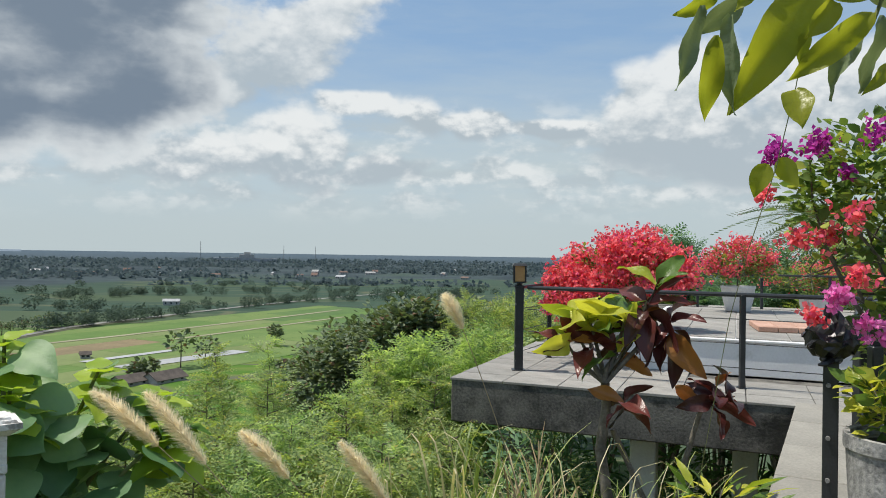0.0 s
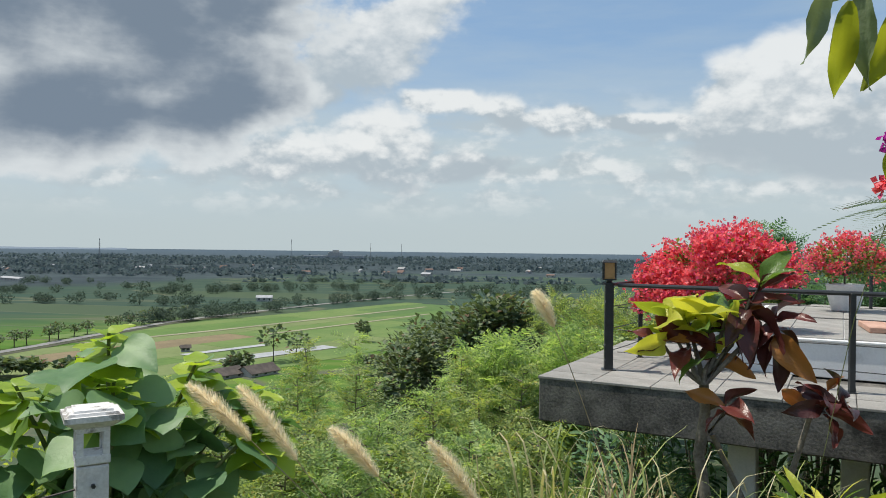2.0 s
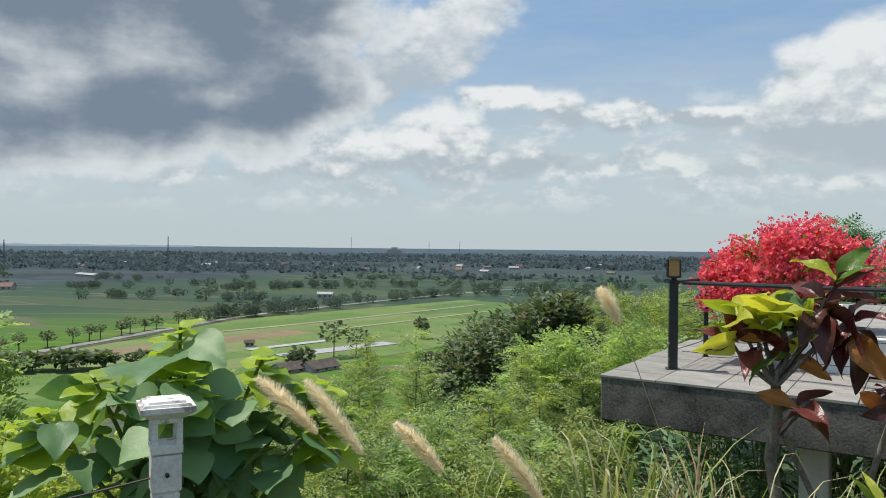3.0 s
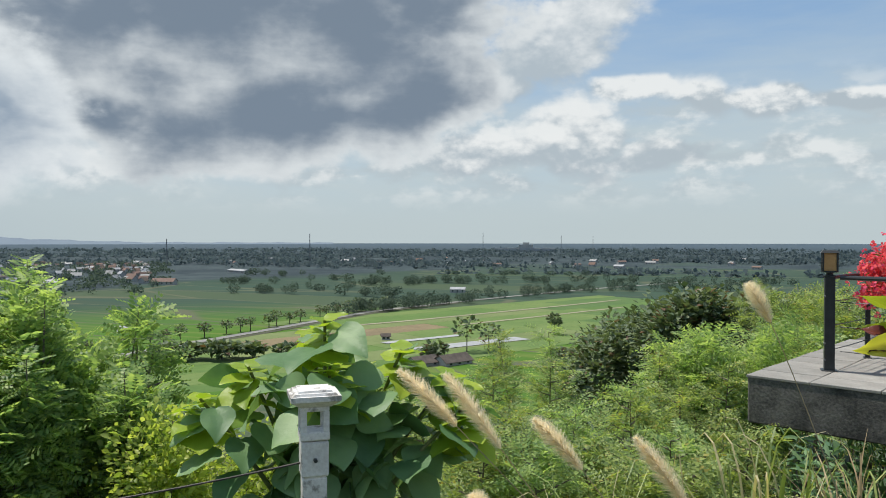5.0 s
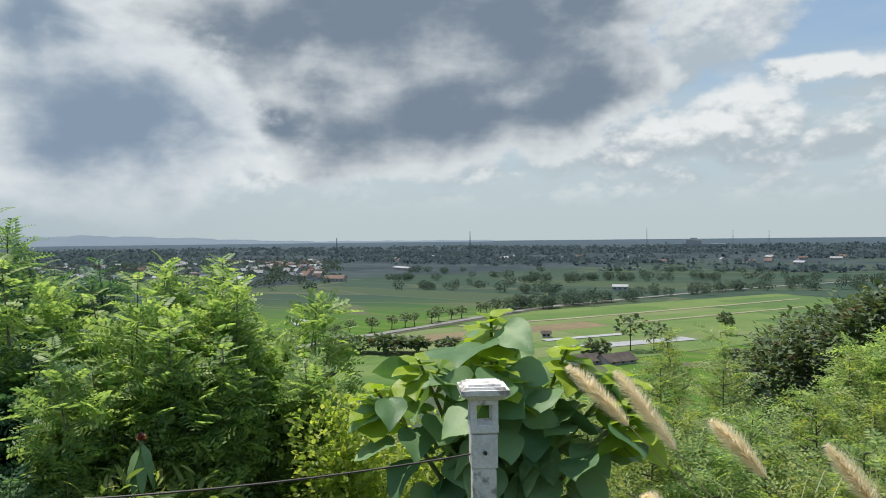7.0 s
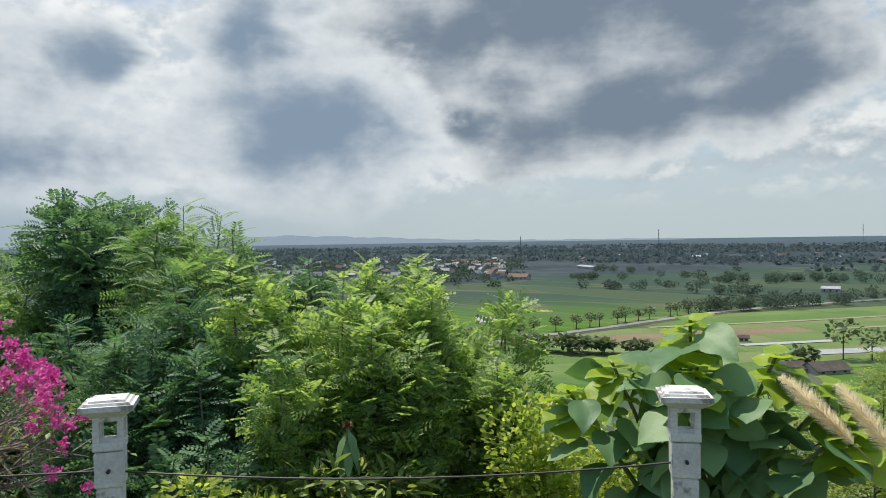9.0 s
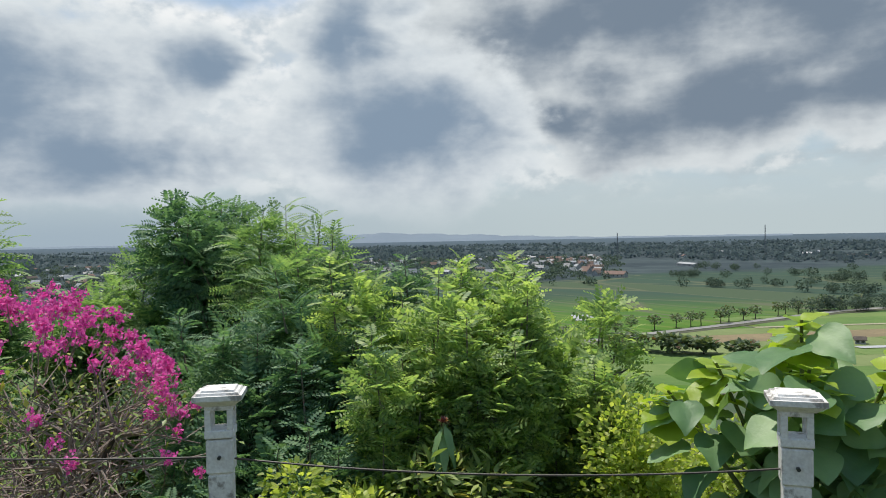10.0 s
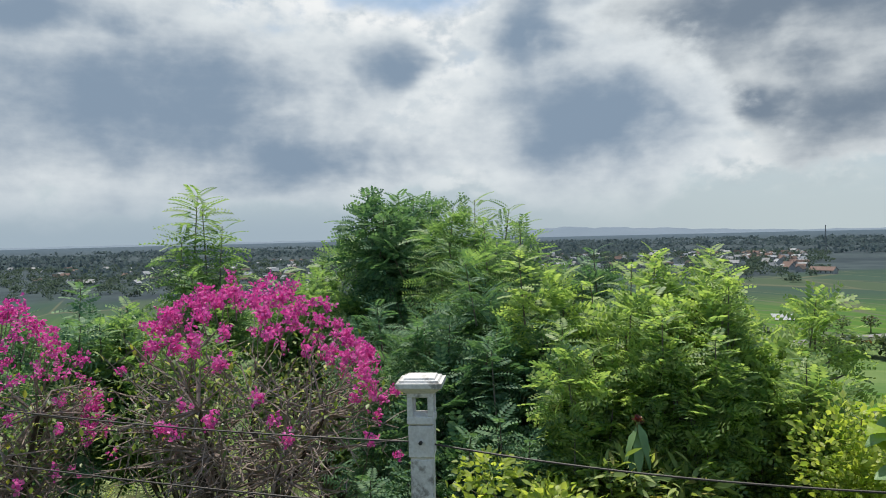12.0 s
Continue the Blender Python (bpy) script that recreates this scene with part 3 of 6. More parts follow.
def railing(points, z, label, lamps=(), height=1.0, skip=()):
    """Iron rail between posts, each span with a round top rail and three thin wires."""
    rail = thing("railing", label, "railing", (points[0][0], points[0][1], z))
    o = Vector(points[0])
    p = [Vector(q) - o for q in points]
    for i, q in enumerate(p):
        if i in skip:
            continue
        w = 0.05 if i in lamps else 0.027
        post = part("post", Shape().box(q.x - w, q.y - w, 0, q.x + w, q.y + w, height, 0.005), BLACK_IRON, rail)
        part("foot_plate", Shape().box(q.x - w * 1.6, q.y - w * 1.6, 0, q.x + w * 1.6, q.y + w * 1.6, 0.012, 0.003), BLACK_IRON, post)
        if i in lamps:
            for zz in (0.12, 0.3, 0.8):
                part("bolt", Shape().tube([(q.x - w, q.y - w - 0.012, zz), (q.x - w, q.y - w + 0.006, zz)], 0.012, 6), POT_GREY, post)
    for a, b in zip(p, p[1:]):
        part("top_rail", Shape().tube([(a.x, a.y, height), (b.x, b.y, height)], 0.024, 8), BLACK_IRON, rail)
        for zz in (0.22, 0.48, 0.74):
            part("rail_wire", Shape().tube([(a.x, a.y, zz), ((a.x + b.x) / 2, (a.y + b.y) / 2, zz - 0.006), (b.x, b.y, zz)], 0.0055, 5), BLACK_IRON, rail)
    return rail


def build_rails():
    def row(*uv):
        return [on_terrace(u, v)[:2] for u, v in uv]

    railing(row((0.55, 0.82), (0.62, 2.06), (0.62, 3.9), (0.62, 5.8), (0.62, 7.7), (0.62, 9.4), (0.62, 10.7)), 0.0,
            "black iron railing along the terrace edge", lamps=(0,))
    railing(row((0.66, 0.80), (3.05, 0.72), (4.55, 0.66)), 0.0, "black iron railing along the terrace front", skip=(0,))
    railing(row((0.70, 10.7), (2.1, 10.7), (3.5, 10.7), (4.9, 10.7), (6.3, 10.7), (7.7, 10.7), (9.1, 10.7), (10.5, 10.7), (11.9, 10.7)), 0.0, "black iron railing at the far end of the terrace")
    x, y, _ = on_terrace(0.55, 0.82)
    lamp = thing("post_lantern", "small black lantern with amber glass on a railing post", "lantern", (x, y, 1.0), TERRACE_TURN + 20)
    part("base", Shape().lathe([(0.07, 0.0), (0.07, 0.02), (0.035, 0.03), (0.035, 0.05), (0.085, 0.055), (0.085, 0.07)], 12), BLACK_IRON, lamp)
    part("glass", Shape().box(-0.062, -0.062, 0.07, 0.062, 0.062, 0.26, 0.004), AMBER, lamp, "amber lamp glass")
    for sx in (-1, 1):
        for sy in (-1, 1):
            part("corner_bar", Shape().box(sx * 0.068 - 0.009, sy * 0.068 - 0.009, 0.065, sx * 0.068 + 0.009, sy * 0.068 + 0.009, 0.268, 0.002), BLACK_IRON, lamp)
    part("roof", Shape().add([(-0.09, -0.09, 0.262), (0.09, -0.09, 0.262), (0.09, 0.09, 0.262), (-0.09, 0.09, 0.262), (-0.07, -0.07, 0.29), (0.07, -0.07, 0.29), (0.07, 0.07, 0.29), (-0.07, 0.07, 0.29)],
                             [(3, 2, 1, 0), (4, 5, 6, 7), (0, 1, 5, 4), (1, 2, 6, 5), (2, 3, 7, 6), (3, 0, 4, 7)]), BLACK_IRON, lamp)


build_terrace()
build_rails()

# ---- fence of white lantern posts ----


def fence_post(at, turn):
    post = thing("fence_post", "white painted concrete fence post with a small lantern top", "fence post", at, turn, "white fence posts")
    part("shaft", Shape().box(-0.048, -0.048, -0.62, 0.048, 0.048, 0.50, 0.006).box(-0.054, -0.054, 0.505, 0.054, 0.054, 0.645, 0.006).box(-0.044, -0.044, 0.49, 0.044, 0.044, 0.51),
         WHITE_POST, post)
    head = part("lantern_sill", Shape().box(-0.058, -0.058, 0.650, 0.058, 0.058, 0.685, 0.004), WHITE_POST, post)
    part("lantern_lintel", Shape().box(-0.056, -0.056, 0.765, 0.056, 0.056, 0.785, 0.003), WHITE_POST, post)
    for sx in (-1, 1):
        for sy in (-1, 1):
            part("mullion", Shape().box(sx * 0.044 - 0.012, sy * 0.044 - 0.012, 0.684, sx * 0.044 + 0.012, sy * 0.044 + 0.012, 0.766, 0.002), WHITE_POST, head)
    cap = Shape()
    for z0, z1, a, b in ((0.785, 0.812, 0.062, 0.096), (0.812, 0.832, 0.098, 0.098), (0.832, 0.842, 0.086, 0.080), (0.842, 0.850, 0.068, 0.064)):
        cap.add([(-a, -a, z0), (a, -a, z0), (a, a, z0), (-a, a, z0), (-b, -b, z1), (b, -b, z1), (b, b, z1), (-b, b, z1)],
                [(3, 2, 1, 0), (4, 5, 6, 7), (0, 1, 5, 4), (1, 2, 6, 5), (2, 3, 7, 6), (3, 0, 4, 7)])
    part("cap", cap, WHITE_POST, post)
    part("eyelet", Shape().tube([(0.0, -0.056, 0.575), (0.0, -0.075, 0.575)], 0.008, 6), BLACK_IRON, post)
    return post


POSTS = [(0.10, 4.35), (-1.61, 2.60), (-3.11, 0.90), (-4.55, -0.95)]
FENCE_Z = -0.052
for (px_, py_), turn in zip(POSTS[1:3], (38, 64)):
    fence_post((px_, py_, FENCE_Z), turn)


def fence_wire(a, b, sag):
    wire = thing("fence_wire", "thin rusty wire stretched between the fence posts", "wire", a, group="fence wires")
    d = np.array(b) - np.array(a)
    k = np.linspace(0, 1, 14)[:, None]
    part("strand", Shape().tube(d * k - [[0, 0, 1]] * (4 * sag * k * (1 - k)), 0.0045, 5), WIRE, wire)


for z, sag in ((0.56, 0.05), (0.27, 0.03)):
    fence_wire((*POSTS[1], FENCE_Z + z), (*POSTS[2], FENCE_Z + z), sag)
    fence_wire((*POSTS[2], FENCE_Z + z), (*POSTS[3], FENCE_Z + z + 0.02), sag * 0.4)

# ---- plants ----
FROND = frond(6, 0.34, 0.078, 0.30)
FROND_FINE = frond(9, 0.27, 0.050, 0.38, True)
FROND_FAR = frond(5, 0.37, 0.070, 0.28, True)
SMALL_LEAF = blade(1.0, 0.5, 0.1, 0.12, 2)
NARROW_LEAF = blade(1.0, 0.24, 0.1, 0.25, 3)
SPRAY = ([(0, 0, 0), (0.42, 0.5, 0.12), (0.1, 1.0, -0.1), (-0.38, 0.6, 0.1)], [(0, 1, 2, 3)])
ROUND_LEAF = blade(1.0, 0.62, 0.12, 0.15, 3)


def bract():
    """A papery flower of three bracts."""
    v, f = [], []
    for i in range(3):
        a = i * 2.094
        for r, s, z in ((0.05, 0.0, 0.0), (0.32, 0.32, 0.26), (0.62, 0.0, 0.42), (0.32, -0.32, 0.26)):
            v.append((r * math.cos(a) - s * math.sin(a), r * math.sin(a) + s * math.cos(a), z))
        f.append(tuple(range(4 * i, 4 * i + 4)))
    return v, f


BRACT = bract()


def polar(yaw, up, far):
    """A place seen from the first eye at that compass angle and height angle, so far off along the ground."""
    return (-far * math.sin(radians(yaw)), far * math.cos(radians(yaw)), EYE + far * math.tan(radians(up)))


def ball_lobes(wide, high, count, seed, top=0.5):
    """Lobes of an uneven crown whose highest point is about at 0."""
    g = np.random.default_rng(seed)
    out = [(0, 0, -high * 0.55, wide * 0.5, wide * 0.5, high * 0.42)]
    for k in range(count):
        a, r = k * 2.4 + g.random(), wide * (0.30 + 0.42 * g.random())
        z = -high * (0.12 + 0.75 * g.random())
        out.append((r * math.cos(a), r * math.sin(a), z, wide * 0.28, wide * 0.28, min(high * (0.16 + 0.12 * g.random()), -z)))
    return out


def leafy_tree(label, at, lobes, n, size, material, template, radius=0.06, seed=1, name="tree", category="tree", shell=0.55, up=0.25, bark=None, group="", roll=0.6, shoots=0, shoot_tall=0.26):
    """A tree or bush whose lobes are given from at; its trunk stands on the ground below."""
    x, y, z = at
    foot = float(ground_height(x, y)) - 0.1
    tree = thing(name, label, category, (x, y, foot), group=group)
    moved = [(a, b, c + z - foot, *r) for a, b, c, *r in lobes]
    wood = limbs((0, 0, 0), moved, radius, seed)
    if shoots:
        # upright young shoots that rise out of the crown, with fronds round them
        g = np.random.default_rng(seed + 900)
        places, ways, sizes = [], [], []
        for k in range(shoots):
            lobe = np.array(moved[k % len(moved)])
            foot_ = lobe[:3] + g.normal(0, 0.45, 3) * lobe[3:] * [1, 1, 0.2] + [0, 0, lobe[5] * 0.35]
            rise = lobe[5] * 0.55 + shoot_tall * (0.5 + 0.6 * g.random())
            tip = foot_ + [g.normal(0, 0.10) * rise, g.normal(0, 0.10) * rise, rise]
            wood.tube([foot_, (foot_ + tip) / 2, tip], [0.010, 0.007, 0.003], 4)
            m = 26
            for j in range(m):
                t = (j + 0.5) / m
                a = j * 2.4 + k
                places.append(foot_ + (tip - foot_) * t)
                ways.append((math.cos(a), math.sin(a), 0.15 + 0.9 * t**3))
                sizes.append(size * (1.25 - 0.45 * t) * (0.8 + 0.4 * g.random()))
        data = strew("shoot_leaves", template, np.array(places), frames_for(ways, g.normal(0, 0.3, len(ways))), np.array(sizes), material)
        part("shoot_leaves", data, material, tree, "fresh fronds round upright shoots")
    part("trunk", wood, bark or BARK, tree, smooth=True)
    leaf_crown("crown", template, n, moved, size, material, tree, shell, up, seed, roll=roll)
    return tree


BUSH = "dense bright green feathery leucaena bush on the slope"
leafy_tree(BUSH, polar(49.0, -4.6, 6.6), ball_lobes(0.85, 2.4, 12, 3), 3825, 0.177, LEUCAENA, FROND, seed=3, name="bush", category="bush", shoots=14)
leafy_tree(BUSH, polar(50.8, -2.8, 6.2), ball_lobes(0.55, 2.4, 8, 13), 1912, 0.163, LEUCAENA, FROND, seed=13, name="bush", category="bush", shoots=14)
leafy_tree(BUSH, polar(57.0, -2.9, 6.4), ball_lobes(1.0, 2.6, 12, 4), 4080, 0.177, LEUCAENA, FROND, seed=4, name="bush", category="bush", shoots=14)
leafy_tree("tall fine leaved feathery green tree", polar(67.0, 1.4, 7.8), ball_lobes(0.85, 3.4, 13, 5), 3825, 0.231, LEUCAENA_MID, FROND_FINE, seed=5, shoots=14)
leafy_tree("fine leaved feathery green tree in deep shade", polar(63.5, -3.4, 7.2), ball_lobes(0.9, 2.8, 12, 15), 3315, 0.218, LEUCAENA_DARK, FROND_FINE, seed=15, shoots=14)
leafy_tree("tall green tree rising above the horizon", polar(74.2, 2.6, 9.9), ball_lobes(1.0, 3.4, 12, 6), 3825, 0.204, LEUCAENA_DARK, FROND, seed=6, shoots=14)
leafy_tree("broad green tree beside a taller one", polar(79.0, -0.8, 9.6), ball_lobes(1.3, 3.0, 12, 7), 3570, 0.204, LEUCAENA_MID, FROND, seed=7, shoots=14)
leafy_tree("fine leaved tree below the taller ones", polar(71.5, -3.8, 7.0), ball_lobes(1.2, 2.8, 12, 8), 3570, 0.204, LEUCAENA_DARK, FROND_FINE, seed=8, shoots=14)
leafy_tree("young feathery tree with drooping fronds", polar(88.6, 2.2, 9.0), ball_lobes(0.40, 1.9, 6, 9), 70, 0.36, LEUCAENA_MID, FROND_FINE, 0.03, seed=9, shoots=7, shoot_tall=0.5)
leafy_tree("thin young feathery tree", polar(83.0, -0.4, 9.0), ball_lobes(0.2, 1.6, 4, 10), 59, 0.34, LEUCAENA_MID, FROND_FINE, 0.02, seed=10)
leafy_tree("low green shrub beyond the flowering bushes", polar(91.5, -3.6, 8.4), ball_lobes(1.2, 2.0, 9, 11), 1912, 0.19, LEUCAENA_MID, FROND, 0.03, seed=11, name="bush", category="bush", shoots=14)
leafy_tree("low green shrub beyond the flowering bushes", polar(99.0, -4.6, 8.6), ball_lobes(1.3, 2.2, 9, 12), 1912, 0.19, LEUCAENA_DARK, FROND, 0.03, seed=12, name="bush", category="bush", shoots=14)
leafy_tree("tangle of yellow green creeper leaves on the slope", polar(43.0, -11.2, 5.4), ball_lobes(0.85, 1.7, 14, 14), 9000, 0.048, VINE, ROUND_LEAF, 0.025, seed=14, name="creeper", category="creeper", shell=0.3, roll=1.3)
leafy_tree("tangle of yellow green creeper leaves on the slope", polar(39.5, -13.6, 5.4), ball_lobes(0.75, 1.5, 12, 16), 7500, 0.048, VINE, ROUND_LEAF, 0.025, seed=16, name="creeper", category="creeper", shell=0.3, roll=1.3)
leafy_tree("low yellow green shrub at the fence", polar(63.0, -17.0, 4.6), ball_lobes(0.8, 0.9, 9, 17), 3400, 0.055, VINE, ROUND_LEAF, 0.02, seed=17, name="bush", category="bush", shell=0.3, roll=1.3)
leafy_tree("low broad leaved shrub at the fence", polar(57.0, -14.5, 5.0), ball_lobes(0.55, 1.1, 9, 18), 900, 0.14, BAMBOO, NARROW_LEAF, 0.02, seed=18, name="bush", category="bush", shell=0.3)
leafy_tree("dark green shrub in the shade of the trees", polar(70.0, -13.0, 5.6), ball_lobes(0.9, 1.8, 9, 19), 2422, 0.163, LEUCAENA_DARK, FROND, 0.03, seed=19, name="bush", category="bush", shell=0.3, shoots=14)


# shrubs past 62 degrees take the leaves that have shade in their colour
for seed, (yaw, up, far, wide) in enumerate([(52.5, -8.0, 5.5, 0.55), (59.0, -9.0, 5.5, 0.6), (46.5, -9.5, 5.7, 0.5), (64.5, -8.6, 6.0, 0.7), (70.5, -8.0, 6.2, 0.6)]):
    leafy_tree("leafy green shrub before the larger bushes", polar(yaw, up, far), ball_lobes(wide, 1.3, 9, 130 + seed), 1445, 0.15, LEUCAENA if yaw < 62 else LEUCAENA_DARK, FROND, 0.03, seed=130 + seed, name="bush", category="bush", group="shrubs behind the fence", shoots=9, shoot_tall=0.22)
leafy_tree("green tree between two taller ones", polar(70.8, 0.9, 9.2), ball_lobes(0.9, 3.0, 10, 140), 2550, 0.20, LEUCAENA_DARK, FROND, seed=140, shoots=14)


def drooping_plant():
    """Long drooping leaves round a red bud."""
    x, y, z = -4.10, 2.69, 0.17
    foot = float(ground_height(x, y)) - 0.05
    plant = thing("bud_plant", "plant with long drooping leaves and a red bud", "plant", (x, y, foot))
    h = z - foot
    part("stem", Shape().tube([(0, 0, 0), (0.03, 0.02, h * 0.5), (0, 0, h)], [0.02, 0.016, 0.012], 6), GREEN_STEM, plant)
    a = np.arange(11) * 2.4
    d = np.stack([np.cos(a) * 0.55, np.sin(a) * 0.55, np.full(11, -0.75)], -1)
    part("foliage", strew("foliage", NARROW_LEAF, np.tile([[0, 0, h]], (11, 1)) - np.arange(11)[:, None] * [[0, 0, 0.012]], frames_for(d), 0.24 + 0.06 * rng.random(11), TEAK), TEAK, plant)
    k = 26
    d = rng.normal(size=(k, 3)) + [0, 0, 0.8]
    part("bud", strew("bud", SMALL_LEAF, np.tile([[0, 0, h]], (k, 1)), frames_for(d), 0.05, CROTON_RED), CROTON_RED, plant, "dark red bud")


drooping_plant()


# young trees and shrubs down the slope
def sapling(at, tall, wide, n, seed, material, size=0.2):
    x, y, z = at
    foot = float(ground_height(x, y)) - 0.1
    tall = max(tall, 0.6)
    g = np.random.default_rng(seed)
    tree = thing("sapling", "slender light green young tree on the slope", "young tree", (x, y, foot), group="young trees on the slope")
    h = z - foot
    s = Shape()
    k = np.linspace(0, 1, 7)
    lean = g.normal(0, 0.06, 2)
    line = np.stack([lean[0] * k * k * h, lean[1] * k * k * h, k * h], -1)
    part("trunk", Shape().tube(line, 0.035 * (1 - 0.85 * k), 6), BARK, tree, smooth=True)
    places, dirs = [], []
    for b in range(26):
        t = 1 - (tall / h) * (b / 26) ** 0.9 if h > 0 else 1
        root = np.array([lean[0] * t * t * h, lean[1] * t * t * h, t * h])
        a = b * 2.4 + g.random()
        reach = wide * (0.12 + 0.88 * (b / 26) ** 0.7) * (0.7 + 0.5 * g.random())
        tip = root + [math.cos(a) * reach, math.sin(a) * reach, reach * 0.45]
        s.tube([root, (root + tip) / 2 - [0, 0, 0.02], tip], [0.012, 0.008, 0.003], 4)
        m = max(3, n // 26)
        q = 0.15 + 0.9 * g.random((m, 1))
        places.append(root + (tip - root) * q + g.normal(0, 0.05, (m, 3)))
        dirs.append((tip - root) / (reach + 1e-6) * 0.7 + g.normal(0, 0.55, (m, 3)) * [1, 1, 0.6])
    part("branch", s, BARK, tree, smooth=True, kind="stuff")
    places, dirs = np.concatenate(places), np.concatenate(dirs)
    part("crown", strew("crown", FROND_FAR, places, frames_for(dirs, g.normal(0, 0.4, len(dirs))), size * (0.7 + 0.6 * g.random(len(dirs))), material), material, tree)


for seed, (yaw, up, far, tall, wide) in enumerate([
        (15.2, -7.6, 13.0, 2.6, 0.8), (11.8, -7.2, 14.0, 2.8, 0.8), (13.4, -9.5, 11.0, 2.2, 0.8), (5.6, -8.7, 12.0, 2.4, 0.75), (9.2, -10.8, 10.0, 2.0, 0.8),
        (3.2, -11.2, 9.5, 2.0, 0.8), (17.6, -10.2, 10.0, 2.0, 0.8), (20.0, -11.4, 9.0, 1.8, 0.8), (7.2, -12.4, 8.4, 1.8, 0.8), (1.2, -9.8, 11.0, 2.2, 0.8),
        (12.0, -13.0, 8.0, 1.6, 0.8), (16.0, -13.6, 7.6, 1.6, 0.8), (22.5, -13.4, 7.6, 1.6, 0.75), (4.6, -14.4, 7.4, 1.6, 0.8), (9.8, -15.6, 6.8, 1.4, 0.7), (0.2, -13.2, 8.0, 1.8, 0.7),
        (14.0, -16.6, 6.2, 1.2, 0.7), (19.0, -15.8, 6.4, 1.2, 0.7), (6.4, -17.2, 6.0, 1.2, 0.6), (24.5, -11.8, 10.0, 2.0, 0.8), (27.0, -10.4, 12.0, 2.2, 0.9), (2.4, -16.6, 6.2, 1.2, 0.6)]):
    sapling(polar(yaw, up, far), tall, wide, 620, 40 + seed, (BAMBOO, LEUCAENA, BAMBOO)[seed % 3], 0.19)

leafy_tree("round bright green tree beside the terrace", polar(-1.2, -5.4, 15.0), ball_lobes(1.5, 2.6, 12, 21), 2400, 0.36, LEUCAENA, FROND_FAR, seed=21)
leafy_tree("bright green shrub beside the terrace", polar(3.0, -7.0, 14.0), ball_lobes(1.0, 2.4, 10, 22), 1500, 0.34, LEUCAENA, FROND_FAR, seed=22, name="bush", category="bush")
leafy_tree("olive green tree behind the terrace edge", polar(-4.5, -2.6, 24.0), ball_lobes(1.8, 4.0, 10, 23), 2600, 0.34, BAMBOO, FROND_FAR, seed=23)
leafy_tree("olive green tree behind the terrace edge", polar(-8.0, -3.4, 22.0), ball_lobes(1.8, 4.0, 10, 24), 2200, 0.34, BAMBOO, FROND_FAR, seed=24)


def slope_cover():
    """Low scrub that covers the whole slope."""
    g = np.random.default_rng(31)
    n = 20000
    r = 4.6 + 110 * g.random(n) ** 1.8
    yaw = np.radians(-12 + 122 * g.random(n))
    x, y = -r * np.sin(yaw), r * np.cos(yaw)
    keep = ~((x > -0.6) & (y > 5.5) & (y < 30) & (yaw < 0.05))
    x, y, r = x[keep], y[keep], r[keep]
    mound = 0.25 + 0.10 * r * (0.4 + 0.6 * np.sin(x * 1.9 / (1 + r * 0.12)) * np.cos(y * 1.7 / (1 + r * 0.12)))
    z = ground_height(x, y) + np.clip(mound, 0.1, 2.2) * g.random(len(x))
    d = g.normal(size=(len(x), 3)) * [1, 1, 0.5] + [0, 0, 0.5]
    data = strew("slope_scrub", FROND_FAR, np.stack([x, y, z], -1), frames_for(d), (0.20 + 0.013 * r) * (0.7 + 0.6 * g.random(len(x))), BAMBOO)
    tagged(new("slope_scrub", data), "low green scrub covering the hillside", "scrub", kind="stuff")


slope_cover()


def hill_woods():
    """The wood on the spur of the hill, crown by crown."""
    g = np.random.default_rng(32)
    places, sizes, ways = [], [], []
    for _ in range(80):
        yaw, far = -12 + 21.5 * g.random(), 75 + 75 * g.random()
        x, y, _ = polar(yaw, 0, far)
        top = EYE + far * math.tan(radians(-3.6 - 1.7 * g.random() - max(0, yaw - 3) * 0.42))
        w = 3.0 + 2.5 * g.random()
        m = 900
        d = g.normal(size=(m, 3))
        d /= np.linalg.norm(d, axis=1, keepdims=True)
        bump = 1 + 0.22 * np.sin(d[:, :1] * 6 + yaw) * np.cos(d[:, 1:2] * 7)
        places.append([x, y, top - w * 1.1] + d * [w, w, w * 1.1] * bump * (0.62 + 0.42 * g.random((m, 1)) ** 0.7))
        ways.append(d * [1, 1, 0.5] + g.normal(0, 0.5, (m, 3)))
        sizes.append(0.60 + 0.40 * g.random(m))
    places, ways, sizes = np.concatenate(places), np.concatenate(ways), np.concatenate(sizes)
    data = strew("hill_wood", SPRAY, places, frames_for(ways), sizes, WOODS)
    tagged(new("hill_wood", data), "dense grey green wood on a spur of the hill", "wood", kind="stuff")


hill_woods()

# ---- teak plant behind the fence post ----


